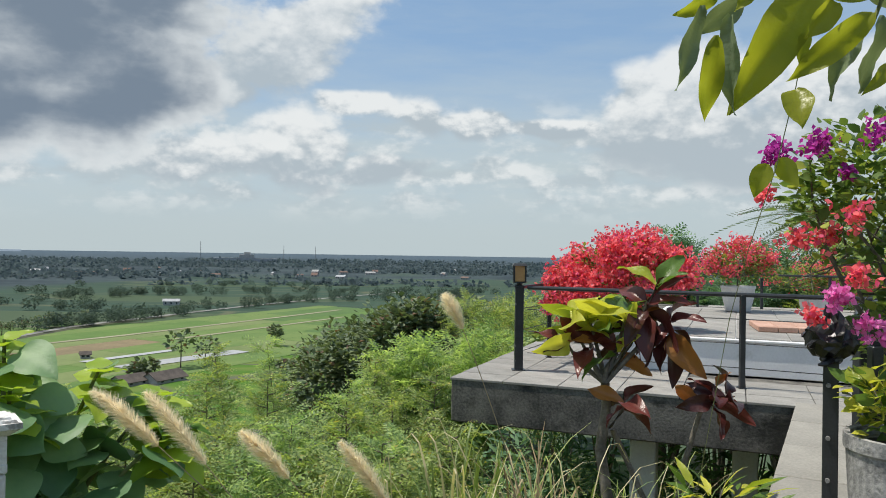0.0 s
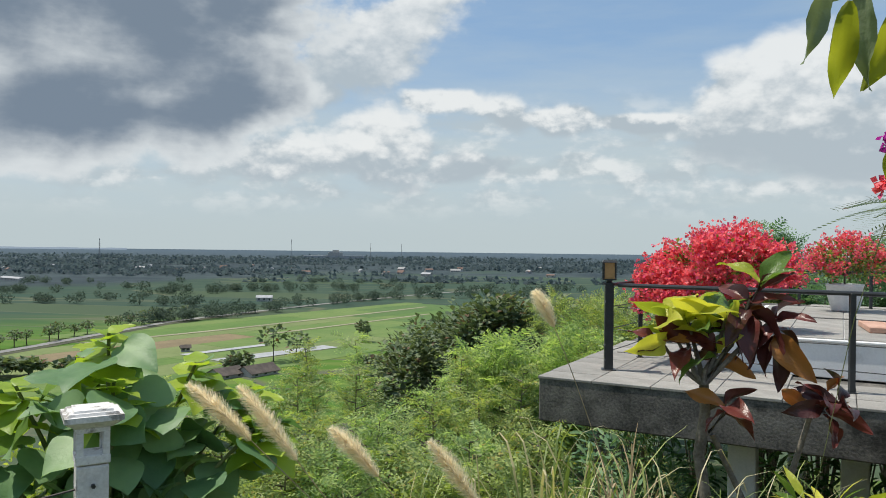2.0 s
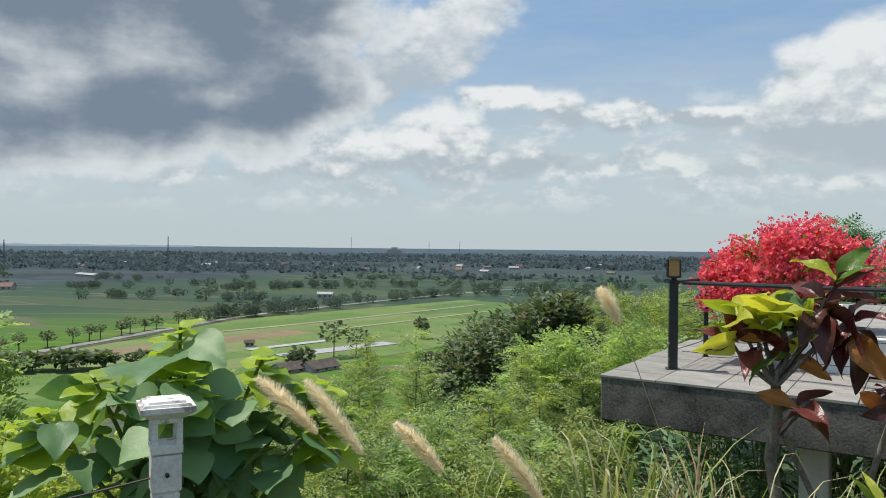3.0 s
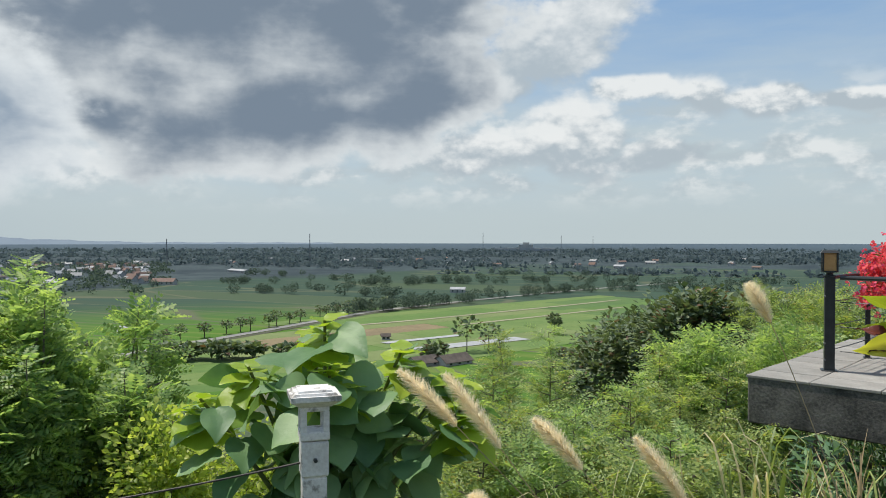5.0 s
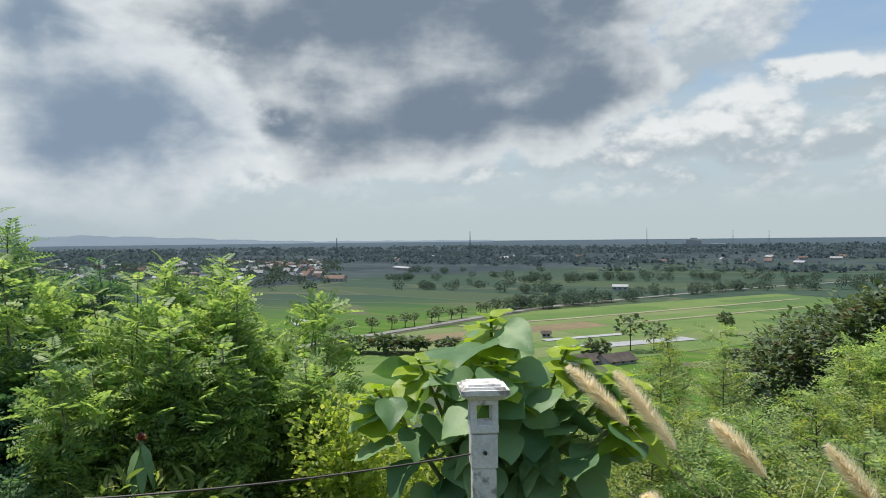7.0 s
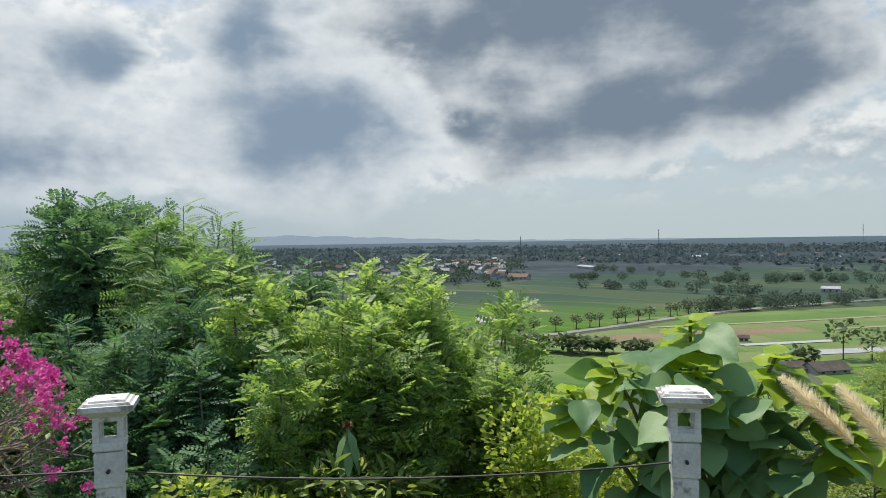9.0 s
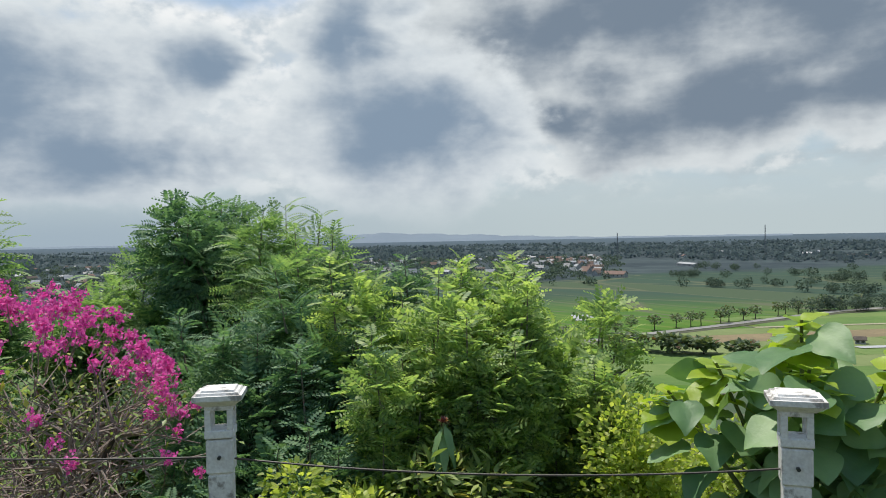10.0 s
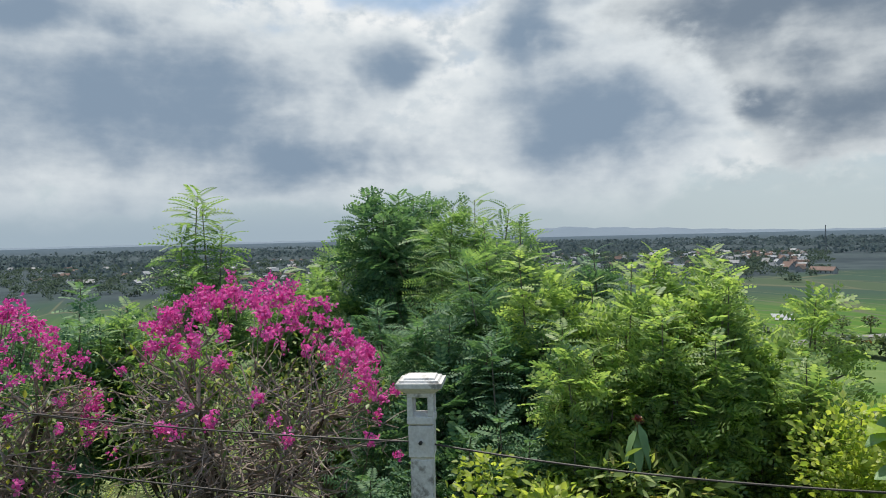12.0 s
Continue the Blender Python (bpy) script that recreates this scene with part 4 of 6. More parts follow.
def teak_plant():
    x, y = -2.08, 3.48
    foot = float(ground_height(x, y)) - 0.05
    plant = thing("teak_sapling", "young teak plant with large drooping green leaves and yellow green tips", "plant", (x, y, foot))
    g = np.random.default_rng(51)
    up_to = 1.00 - foot
    stems = []
    for k, (dx, dy, h) in enumerate(((0.0, 0.0, 0.0), (-0.42, -0.10, -0.26), (0.38, 0.16, -0.16), (0.62, 0.30, -0.30), (-0.20, 0.22, -0.14), (0.16, -0.22, -0.20), (-0.62, -0.25, -0.42), (0.72, 0.2, -0.45))):
        top = np.array([dx, dy, up_to + h - 0.04])
        t = np.linspace(0, 1, 6)[:, None]
        line = top * np.concatenate([t**1.6, t**1.6, t], 1)
        part("stem", Shape().tube(line, np.linspace(0.022, 0.008, 6), 6), GREEN_STEM, plant, smooth=True)
        stems.append(line)
    sets = {(kind, k): ([], [], [], []) for kind in ("young", "old") for k in range(4)}

    def leaf(kind, root, way, size, roll):
        for store, value in zip(sets[kind, int(g.integers(4))], (root, way, size, roll)):
            store.append(value)

    for s, line in enumerate(stems):
        top = line[-1]
        for i in range(12):
            a = g.random() * 0.8 + i * 2.4 + s
            leaf("young", top - [0, 0, 0.016 * i], (math.cos(a), math.sin(a), 0.40 - 0.07 * i), 0.13 + 0.010 * i, g.normal(0, 0.3))
        for i in range(32):
            t = 1 - 0.05 - 0.027 * i
            root = np.array([np.interp(t, np.linspace(0, 1, 6), line[:, c]) for c in range(3)])
            a = i * 2.4 + s + g.normal(0, 0.3)
            stalk = np.array([math.cos(a), math.sin(a), 0.25]) * (0.05 + 0.09 * g.random())
            leaf("old", root + stalk, (math.cos(a), math.sin(a), -0.18 - 0.75 * i / 32 + g.normal(0, 0.2)), 0.205 + 0.09 * g.random(), g.normal(0, 0.5))
    for (kind, k), (p, d, z, roll) in sets.items():
        label, material = ("young yellow green leaves", TEAK_YOUNG) if kind == "young" else ("large green leaves", TEAK)
        template = broad_leaf(0.96 - 0.06 * k, 0.06 + 0.06 * k, 0.08 + 0.07 * k, 0.035, 510 + k, 0.7)
        data = strew("foliage", template, np.array(p), frames_for(np.array(d), np.array(roll)), np.array(z), material)
        data.polygons.foreach_set("use_smooth", [True] * len(data.polygons))
        part("foliage", data, material, plant, label)


teak_plant()

# ---- fountain grass ----


def grass_plume(root, neck, tip, seed, fat=0.034):
    """A stalk from root to neck and a fluffy plume from neck to tip."""
    g = np.random.default_rng(seed)
    root, neck, tip = (np.array(v, float) for v in (root, neck, tip))
    plume = thing("grass_plume", "fluffy straw coloured fountain grass plume on a thin stalk", "grass plume", tuple(root), group="fountain grass plumes")
    k = np.linspace(0, 1, 9)[:, None]
    mid = neck - (tip - neck) * 1.2
    line = (1 - k) ** 2 * 0 + 2 * k * (1 - k) * (mid - root) * 0.9 + k**2 * (neck - root)
    part("stalk", Shape().tube(line, np.linspace(0.0028, 0.0016, 9), 5), DRY_GRASS, plume)
    n = 3000
    t = g.random(n)
    axis = (neck - root) + (tip - neck) * t[:, None] + [0, 0, -0.02] * (t[:, None] ** 2)
    out = g.normal(size=(n, 3))
    along = (tip - neck) / np.linalg.norm(tip - neck)
    out -= (out @ along)[:, None] * along
    out /= np.linalg.norm(out, axis=1, keepdims=True)
    length = fat * (0.7 + 0.7 * g.random(n)) * np.clip(np.sin(np.pi * (0.10 + 0.85 * t)) ** 0.6, 0.25, 1)
    hair = ([(-0.02, 0, 0), (0.02, 0, 0), (0, 1.0, 0.12)], [(0, 1, 2)])
    part("plume", strew("plume", hair, axis, frames_for(out + along * 0.75, g.random(n) * 3), length * 1.25, PLUME), PLUME, plume)


for seed, (root, neck, tip) in enumerate([
        ((0.05, 2.45, -0.25), (-0.76, 2.38, 0.70), (-0.96, 2.38, 0.955)), ((0.15, 2.5, -0.25), (-0.90, 2.34, 0.77), (-1.10, 2.31, 0.97)), ((0.10, 2.4, -0.25), (-0.50, 2.43, 0.645), (-0.66, 2.42, 0.82)),
        ((0.30, 2.5, -0.25), (-0.17, 2.49, 0.535), (-0.34, 2.48, 0.775)), ((0.55, 3.1, -0.25), (0.09, 3.18, 1.07), (0.005, 3.19, 1.24)), ((0.05, 2.3, -0.25), (-0.72, 2.2, 0.50), (-0.80, 2.2, 0.62)), ((0.1, 2.2, -0.25), (-0.45, 2.12, 0.42), (-0.55, 2.1, 0.54))]):
    grass_plume(root, neck, tip, 60 + seed)


def grass_tuft(at, count, tall, spread, seed, material, label, width=0.012):
    """Arching blades from one root."""
    g = np.random.default_rng(seed)
    v, f = [], []
    for i in range(count):
        a, h = g.random() * 6.283, tall * (0.45 + 0.5 * g.random())
        reach = spread * (0.25 + 0.9 * g.random())
        root = g.normal(0, 0.10, 2)
        w = width * (0.6 + 0.7 * g.random())
        over = 0.15 + g.random() * 0.75
        for j in range(8):
            t = j / 7
            r = reach * t**1.7
            z = h * (t * (1 + over) - over * 1.25 * t**3)
            x, y = root[0] + math.cos(a) * r, root[1] + math.sin(a) * r
            ww = w * (1 - t) ** 0.6 + 0.0006
            v += [(x - math.sin(a) * ww, y + math.cos(a) * ww, z), (x + math.sin(a) * ww, y - math.cos(a) * ww, z)]
        k = 16 * i
        f += [(k + 2 * j, k + 2 * j + 1, k + 2 * j + 3, k + 2 * j + 2) for j in range(7)]
    tuft = thing("grass_tuft", label, "grass", at, group="grass tufts")
    part("foliage", Shape().add(v, f), material, tuft, kind="stuff")


for seed, (x, y, count, tall, spread) in enumerate([
        (-0.1, 6.9, 70, 1.9, 0.8), (0.5, 6.7, 80, 1.8, 0.8), (1.0, 6.5, 80, 1.6, 0.7), (1.5, 6.3, 70, 1.5, 0.7), (2.0, 6.2, 60, 1.3, 0.6), (-0.35, 7.6, 60, 2.2, 0.8), (0.2, 6.0, 60, 1.3, 0.7), (1.2, 5.7, 60, 1.1, 0.6)]):
    grass_tuft((x, y, float(ground_height(x, y)) - 0.35), int(count * 2.0), tall, spread, 80 + seed, REED if seed % 3 != 1 else DRY_GRASS, "tuft of long arching grass below the terrace")
for seed, (x, y, count, tall, spread) in enumerate([(0.1, 2.55, 60, 0.95, 0.7), (0.5, 2.8, 50, 1.0, 0.6), (-0.5, 2.9, 50, 0.9, 0.6), (0.9, 3.3, 50, 0.9, 0.5)]):
    grass_tuft((x, y, -0.3), count, tall, spread, 90 + seed, REED, "tuft of fine green fountain grass at the garden's edge", 0.003)

for seed, (yaw, far, count, tall) in enumerate([(1.6, 5.4, 22, 1.5), (-1.2, 5.3, 48, 1.7), (-4.0, 5.2, 52, 1.6), (-7.0, 5.1, 46, 1.45), (-10.0, 5.0, 34, 1.3)]):
    x, y, _ = polar(yaw, 0, far)
    grass_tuft((x, y, float(ground_height(x, y)) - 0.1), count, tall * 1.25, 0.8, 120 + seed, DRY_GRASS if seed == 3 else REED, "tuft of long pale arching grass below the terrace", 0.012)

# ---- walkway and things beside it ----


def build_walkway():
    walkway = thing("walkway", "pale concrete walkway along a low wall leading to the terrace", "walkway", (3.42, 7.02, 0.0), -28.5, kind="structure")
    part("wall", Shape().box(0.0, -7.2, -3.0, 3.2, 0.15, -0.032, 0.01), CONCRETE, walkway)
    meshes = [Shape().box(0.0, 0.004, -0.03, 0.86, 0.896, h, 0.006).mesh("kerb_slab", PALE_PAVING) for h in (0.0, 0.003)]
    for i in range(8):
        ob = part("kerb_slab", meshes[i % 2], PALE_PAVING, walkway)
        ob.location = (-0.02, -7.1 + i * 0.9, 0.0)
    mesh = Shape().box(0.004, 0.004, -0.03, 0.596, 0.596, -0.006, 0.004).mesh("walkway_tile", PAVING)
    for i in range(4):
        for j in range(12):
            ob = part("walkway_tile", mesh, PAVING, walkway)
            ob.location = (0.86 + i * 0.6, -7.1 + j * 0.6, 0.0)


build_walkway()


def bag_post():
    x, y = 1.86, 3.50
    post = thing("rail_post", "black iron rail post with bolts at the walkway", "post", (x, y, 0.0), -28)
    part("shaft", Shape().box(-0.034, -0.034, 0, 0.034, 0.034, 0.93, 0.004), BLACK_IRON, post)
    part("top_plate", Shape().box(-0.045, -0.045, 0.93, 0.045, 0.045, 0.95, 0.004), BLACK_IRON, post)
    for z in (0.35, 0.55, 0.80):
        part("bolt", Shape().tube([(-0.01, -0.034, z), (-0.01, -0.046, z)], 0.011, 8), POT_GREY, post)
    bag = thing("plastic_bag", "crumpled black plastic bag tied over a post lamp", "bag", (x, y, 0.952), 15)
    g = np.random.default_rng(5)
    v, f = [], []
    rings, sides = 13, 26
    for i in range(rings):
        t = i / (rings - 1)
        r = 0.035 + 0.085 * math.sin(math.pi * min(1.0, t * 1.05 + 0.05)) ** 0.7
        r = 0.03 if i == 0 else r
        for j in range(sides):
            a = j / sides * 6.283
            crumple = 1 + 0.13 * math.sin(5 * a + 3.1 * t) * math.cos(7 * t * 3 + a) + 0.06 * g.normal()
            v.append((r * crumple * math.cos(a), r * crumple * math.sin(a), -0.02 + 0.21 * t + 0.012 * g.normal()))
    f = [(i * sides + j, i * sides + (j + 1) % sides, (i + 1) * sides + (j + 1) % sides, (i + 1) * sides + j) for i in range(rings - 1) for j in range(sides)]
    part("sack", Shape().add(v, f + [tuple(range((rings - 1) * sides, rings * sides))]), PLASTIC, bag)
    part("tie", Shape().lathe([(0.04, -0.05), (0.052, -0.035), (0.05, -0.02), (0.036, -0.008)], 12), PLASTIC, bag)
    part("tail", Shape().tube([(-0.03, -0.03, -0.03), (-0.08, -0.05, -0.045), (-0.11, -0.04, -0.05)], [0.02, 0.016, 0.006], 6), PLASTIC, bag)


bag_post()
side_rail = [(2.10, 3.55), (2.55, 4.45), (3.15, 5.55), (3.78, 6.65), (4.42, 7.35)]
railing(side_rail, 0.0, "black iron railing along the walkway", height=0.98)


def pot_profile(r, h):
    return [(r * 0.70, 0.0), (r * 0.74, 0.02), (r * 0.95, h * 0.55), (r, h * 0.88), (r * 1.05, h * 0.90), (r * 1.05, h), (r * 0.92, h), (r * 0.90, h * 0.93), (r * 0.05, h * 0.92)]


def potted(label, at, r, h, material=POT_GREY, flute=0.0, sides=32):
    pot = thing("plant_pot", label, "plant pot", at)
    part("bowl", Shape().lathe(pot_profile(r, h), sides, flute=flute), material, pot, smooth=flute == 0)
    part("soil", Shape().lathe([(r * 0.9, h * 0.90), (r * 0.9, h * 0.925), (0.02, h * 0.94)], 20), SOIL, pot)
    return pot


potted("rough grey cement pot beside the walkway", (2.04, 3.24, 0.0), 0.22, 0.62, flute=0.004, sides=72)
WHITE_POT = surface("white plastic pot", (0.55, 0.56, 0.57), (0.68, 0.68, 0.68), 0.5, 4.0, 40, 0.1)
potted("white round pot on the raised floor", (5.22, 12.95, 0.45), 0.28, 0.45, WHITE_POT)
potted("pale pot with a flowering bush on the terrace", (2.45, 9.55, 0.0), 0.26, 0.42, WHITE_POT)
potted("white pot behind the far railing", (9.0, 17.7, 0.0), 0.36, 0.5, WHITE_POT)


def bush_in_pot(name, label, category, at, lobes, leaves, leaf_size, leaf_material, template, flowers=0, flower_size=0.06, flower_material=None, seed=1, radius=0.02, high=True, twigs=BARK, clusters=60):
    """A shrub from the rim of a pot, with flowers in clusters towards its outside."""
    bush = thing(name, label, category, at)
    part("stem", limbs((0, 0, -0.03), lobes, radius, seed, 3), twigs, bush, smooth=True)
    leaf_crown("foliage", template, leaves, lobes, leaf_size, leaf_material, bush, 0.25, 0.3, seed)
    if flowers:
        c, way, g = crown_points(clusters, lobes, 0.86, seed + 1)
        if high:
            c = c[way[:, 2] > -0.35]
        pick = g.integers(len(c), size=flowers)
        spread = np.mean(np.asarray(lobes)[:, 3]) * 0.20
        p = c[pick] + g.normal(0, spread, (flowers, 3))
        d = g.normal(size=(flowers, 3)) + [0, 0, 0.4]
        part("blossom", strew("blossom", BRACT, p, frames_for(d, g.random(flowers) * 6), flower_size * (0.7 + 0.6 * g.random(flowers)), flower_material), flower_material, bush, kind="stuff")
    return bush


bush_in_pot("bougainvillea", "coral red bougainvillea in full bloom on the terrace", "flowering bush", (2.45, 9.55, 0.40),
            [(-0.15, 0, 0.80, 0.70, 0.5, 0.36), (-0.72, 0.1, 0.66, 0.30, 0.35, 0.26), (0.52, 0, 0.70, 0.36, 0.35, 0.26), (0.12, 0.1, 1.05, 0.42, 0.35, 0.20), (-0.92, 0, 0.42, 0.16, 0.2, 0.16), (-0.3, -0.1, 0.45, 0.55, 0.35, 0.22)],
            2400, 0.075, BOUG_LEAF, SMALL_LEAF, 6500, 0.062, RED_BRACT, 71, clusters=150)
bush_in_pot("bougainvillea", "small coral red bougainvillea in a white pot", "flowering bush", (5.22, 12.95, 0.88),
            [(0, 0, 0.45, 0.55, 0.5, 0.34), (-0.35, 0, 0.3, 0.3, 0.3, 0.25), (0.4, 0, 0.35, 0.3, 0.3, 0.25)], 1800, 0.075, BOUG_LEAF, SMALL_LEAF, 1100, 0.062, RED_BRACT, 72)
bush_in_pot("bougainvillea", "low coral red bougainvillea hedge behind the terrace", "flowering bush", (9.0, 17.7, 0.48),
            [(-0.4, 0, 0.42, 0.8, 0.5, 0.28), (0.7, 0, 0.38, 0.8, 0.5, 0.28), (1.9, 0, 0.4, 0.8, 0.5, 0.28)], 2600, 0.1, BOUG_LEAF, SMALL_LEAF, 1500, 0.06, RED_BRACT, 73)
bush_in_pot("potted_plant", "yellow green leafy plant in the cement pot", "plant", (2.04, 3.24, 0.56),
            [(0, 0, 0.16, 0.2, 0.2, 0.14), (-0.12, 0, 0.24, 0.13, 0.13, 0.12)], 190, 0.085, CROTON_GREEN, ROUND_LEAF, seed=74, radius=0.008)
# the big bougainvillea by the walkway, with flowers of three colours
big = bush_in_pot("bougainvillea", "tall leafy bougainvillea with magenta and red flowers by the walkway", "flowering bush", (2.62, 3.9, -0.03),
                  [(-0.30, 0.0, 1.72, 0.52, 0.4, 0.32), (0.1, 0.0, 1.35, 0.50, 0.45, 0.45), (-0.12, -0.1, 0.98, 0.34, 0.35, 0.28), (0.4, 0, 1.9, 0.5, 0.4, 0.4), (0.5, 0, 1.0, 0.5, 0.4, 0.5), (-0.48, -0.2, 1.90, 0.34, 0.3, 0.26), (-0.1, -0.3, 1.95, 0.36, 0.3, 0.3)],
                  4800, 0.07, BOUG_LEAF, ROUND_LEAF, seed=75, radius=0.03)


def flower_spray(parent, at, count, spread, size, material, seed):
    g = np.random.default_rng(seed)
    p = np.asarray(at) - np.array(parent.matrix_basis.translation) + g.normal(0, 1, (count, 3)) * spread
    d = g.normal(size=(count, 3)) + [0, 0, 0.4]
    part("flower_spray", strew("flower_spray", BRACT, p, frames_for(d, g.random(count) * 6), size * (0.7 + 0.6 * g.random(count)), material), material, parent, kind="stuff")


for seed, (yaw, up, far, count, spread, size, material) in enumerate([
        (-24.4, 7.6, 4.0, 34, 0.045, 0.050, PURPLE_BRACT), (-27.0, 8.0, 4.0, 30, 0.05, 0.050, PURPLE_BRACT), (-28.9, 5.9, 4.0, 16, 0.025, 0.05, PURPLE_BRACT), (-30.6, 8.4, 3.9, 20, 0.04, 0.05, PURPLE_BRACT),
        (-23.7, 4.5, 3.9, 14, 0.025, 0.05, RED_BRACT), (-25.9, 1.4, 4.2, 26, 0.05, 0.05, RED_BRACT), (-27.6, 1.5, 4.2, 24, 0.05, 0.05, RED_BRACT), (-28.4, -2.6, 3.8, 34, 0.04, 0.05, PINK_BRACT),
        (-26.8, -4.0, 3.8, 26, 0.035, 0.05, RED_BRACT), (-29.6, -1.0, 3.8, 18, 0.04, 0.05, RED_BRACT), (-30.4, -4.6, 3.8, 26, 0.05, 0.05, PINK_BRACT), (-29.5, 3.2, 3.9, 20, 0.06, 0.05, AMBER)]):
    flower_spray(big, polar(yaw, up, far), int(count * 1.5), spread * 0.62, size * 0.85, RED_BRACT if material is AMBER else material, 200 + seed)

# ---- croton in front of the terrace ----


def croton():
    x, y = 0.99, 4.30
    foot = -0.75
    shrub = thing("croton", "croton shrub with yellow green top leaves and dark red leaves", "shrub", (x, y, foot))
    g = np.random.default_rng(81)

    def at(yaw, up, far=4.5):
        return np.array(polar(yaw, up, far)) - [x, y, foot]

    fork = at(-12.6, -9.6)
    part("trunk", Shape().tube([at(-13.3, -24), at(-12.9, -18), at(-12.3, -14.5), at(-12.7, -11.5), fork], [0.040, 0.036, 0.033, 0.030, 0.027], 9), BARK, shrub, smooth=True)
    heads = [(-10.0, -5.2, "gold", 8), (-11.4, -5.0, "gold", 6), (-12.9, -5.2, "gold", 7), (-14.0, -4.8, "gold", 4), (-15.6, -3.4, "red", 12), (-16.3, -2.2, "yellow", 3), (-9.6, -6.6, "red", 5), (-13.4, -7.0, "mixed", 6), (-17.2, -4.6, "red", 10), (-11.4, -6.6, "red", 5)]
    for yaw, up, _, _ in heads:
        end = at(yaw, up)
        mid = (fork + end) / 2 + g.normal(0, 0.03, 3) + [0, 0, -0.02]
        part("stem", Shape().tube([fork, mid, end], [0.02, 0.013, 0.008], 6), BARK, shrub, smooth=True)
    part("stem", Shape().tube([at(-13.2, -13.0), at(-14.4, -15.4), at(-15.8, -18.2), at(-16.3, -21)][::-1], 0.018, 6), BARK, shrub, smooth=True)
    part("stem", Shape().tube([at(-17.6, -20.5), at(-18.4, -15.0, 4.42), at(-19.4, -11.5, 4.4), at(-19.9, -10.2, 4.4)], [0.02, 0.017, 0.014, 0.01], 7), BARK, shrub, smooth=True)
    part("stem", Shape().tube([at(-12.9, -13.0), at(-13.9, -11.6), at(-14.1, -10.2)], 0.012, 6), BARK, shrub, smooth=True)
    heads += [(-20.4, -9.8, "red", 9), (-19.4, -10.4, "red", 4), (-14.0, -10.8, "red", 6), (-21.2, -9.9, "red", 4)]
    sets = {"yellow": ([], [], []), "red": ([], [], [])}
    for yaw, up, kind, count in heads:
        p = at(yaw, up, 4.5 if up > -9 else 4.4)
        for i in range(count):
            a = i * 2.4 + g.random()
            lift = 1.5 - 0.2 * i if kind in ("yellow", "gold") else 0.8 - 0.22 * i
            which = "red" if kind == "red" or (kind == "yellow" and i > 6) or (kind == "mixed" and i % 2) else "yellow"
            sets[which][0].append(p - [0, 0, 0.012 * i]), sets[which][1].append((math.cos(a), math.sin(a), lift + g.normal(0, 0.2))), sets[which][2].append((0.16 + 0.09 * g.random()) * (1.1 if up > -8 else 0.9))
    for label, material, key in (("glossy yellow green leaves", CROTON_GREEN, "yellow"), ("glossy dark red leaves", CROTON_RED, "red")):
        p, d, z = (np.array(q) for q in sets[key])
        pick = g.integers(3, size=len(p))
        for k in range(3):
            q = pick == k
            template = broad_leaf(0.40 + 0.07 * k, 0.5, 0.25 + 0.2 * k, 0.07, 820 + k, 1.1)
            data = strew("foliage", template, p[q], frames_for(d[q], g.normal(0, 0.7, int(q.sum()))), z[q] * 1.02, material)
            data.polygons.foreach_set("use_smooth", [True] * len(data.polygons))
            part("foliage", data, material, shrub, label)


croton()

# ---- branch with broad leaves overhead ----


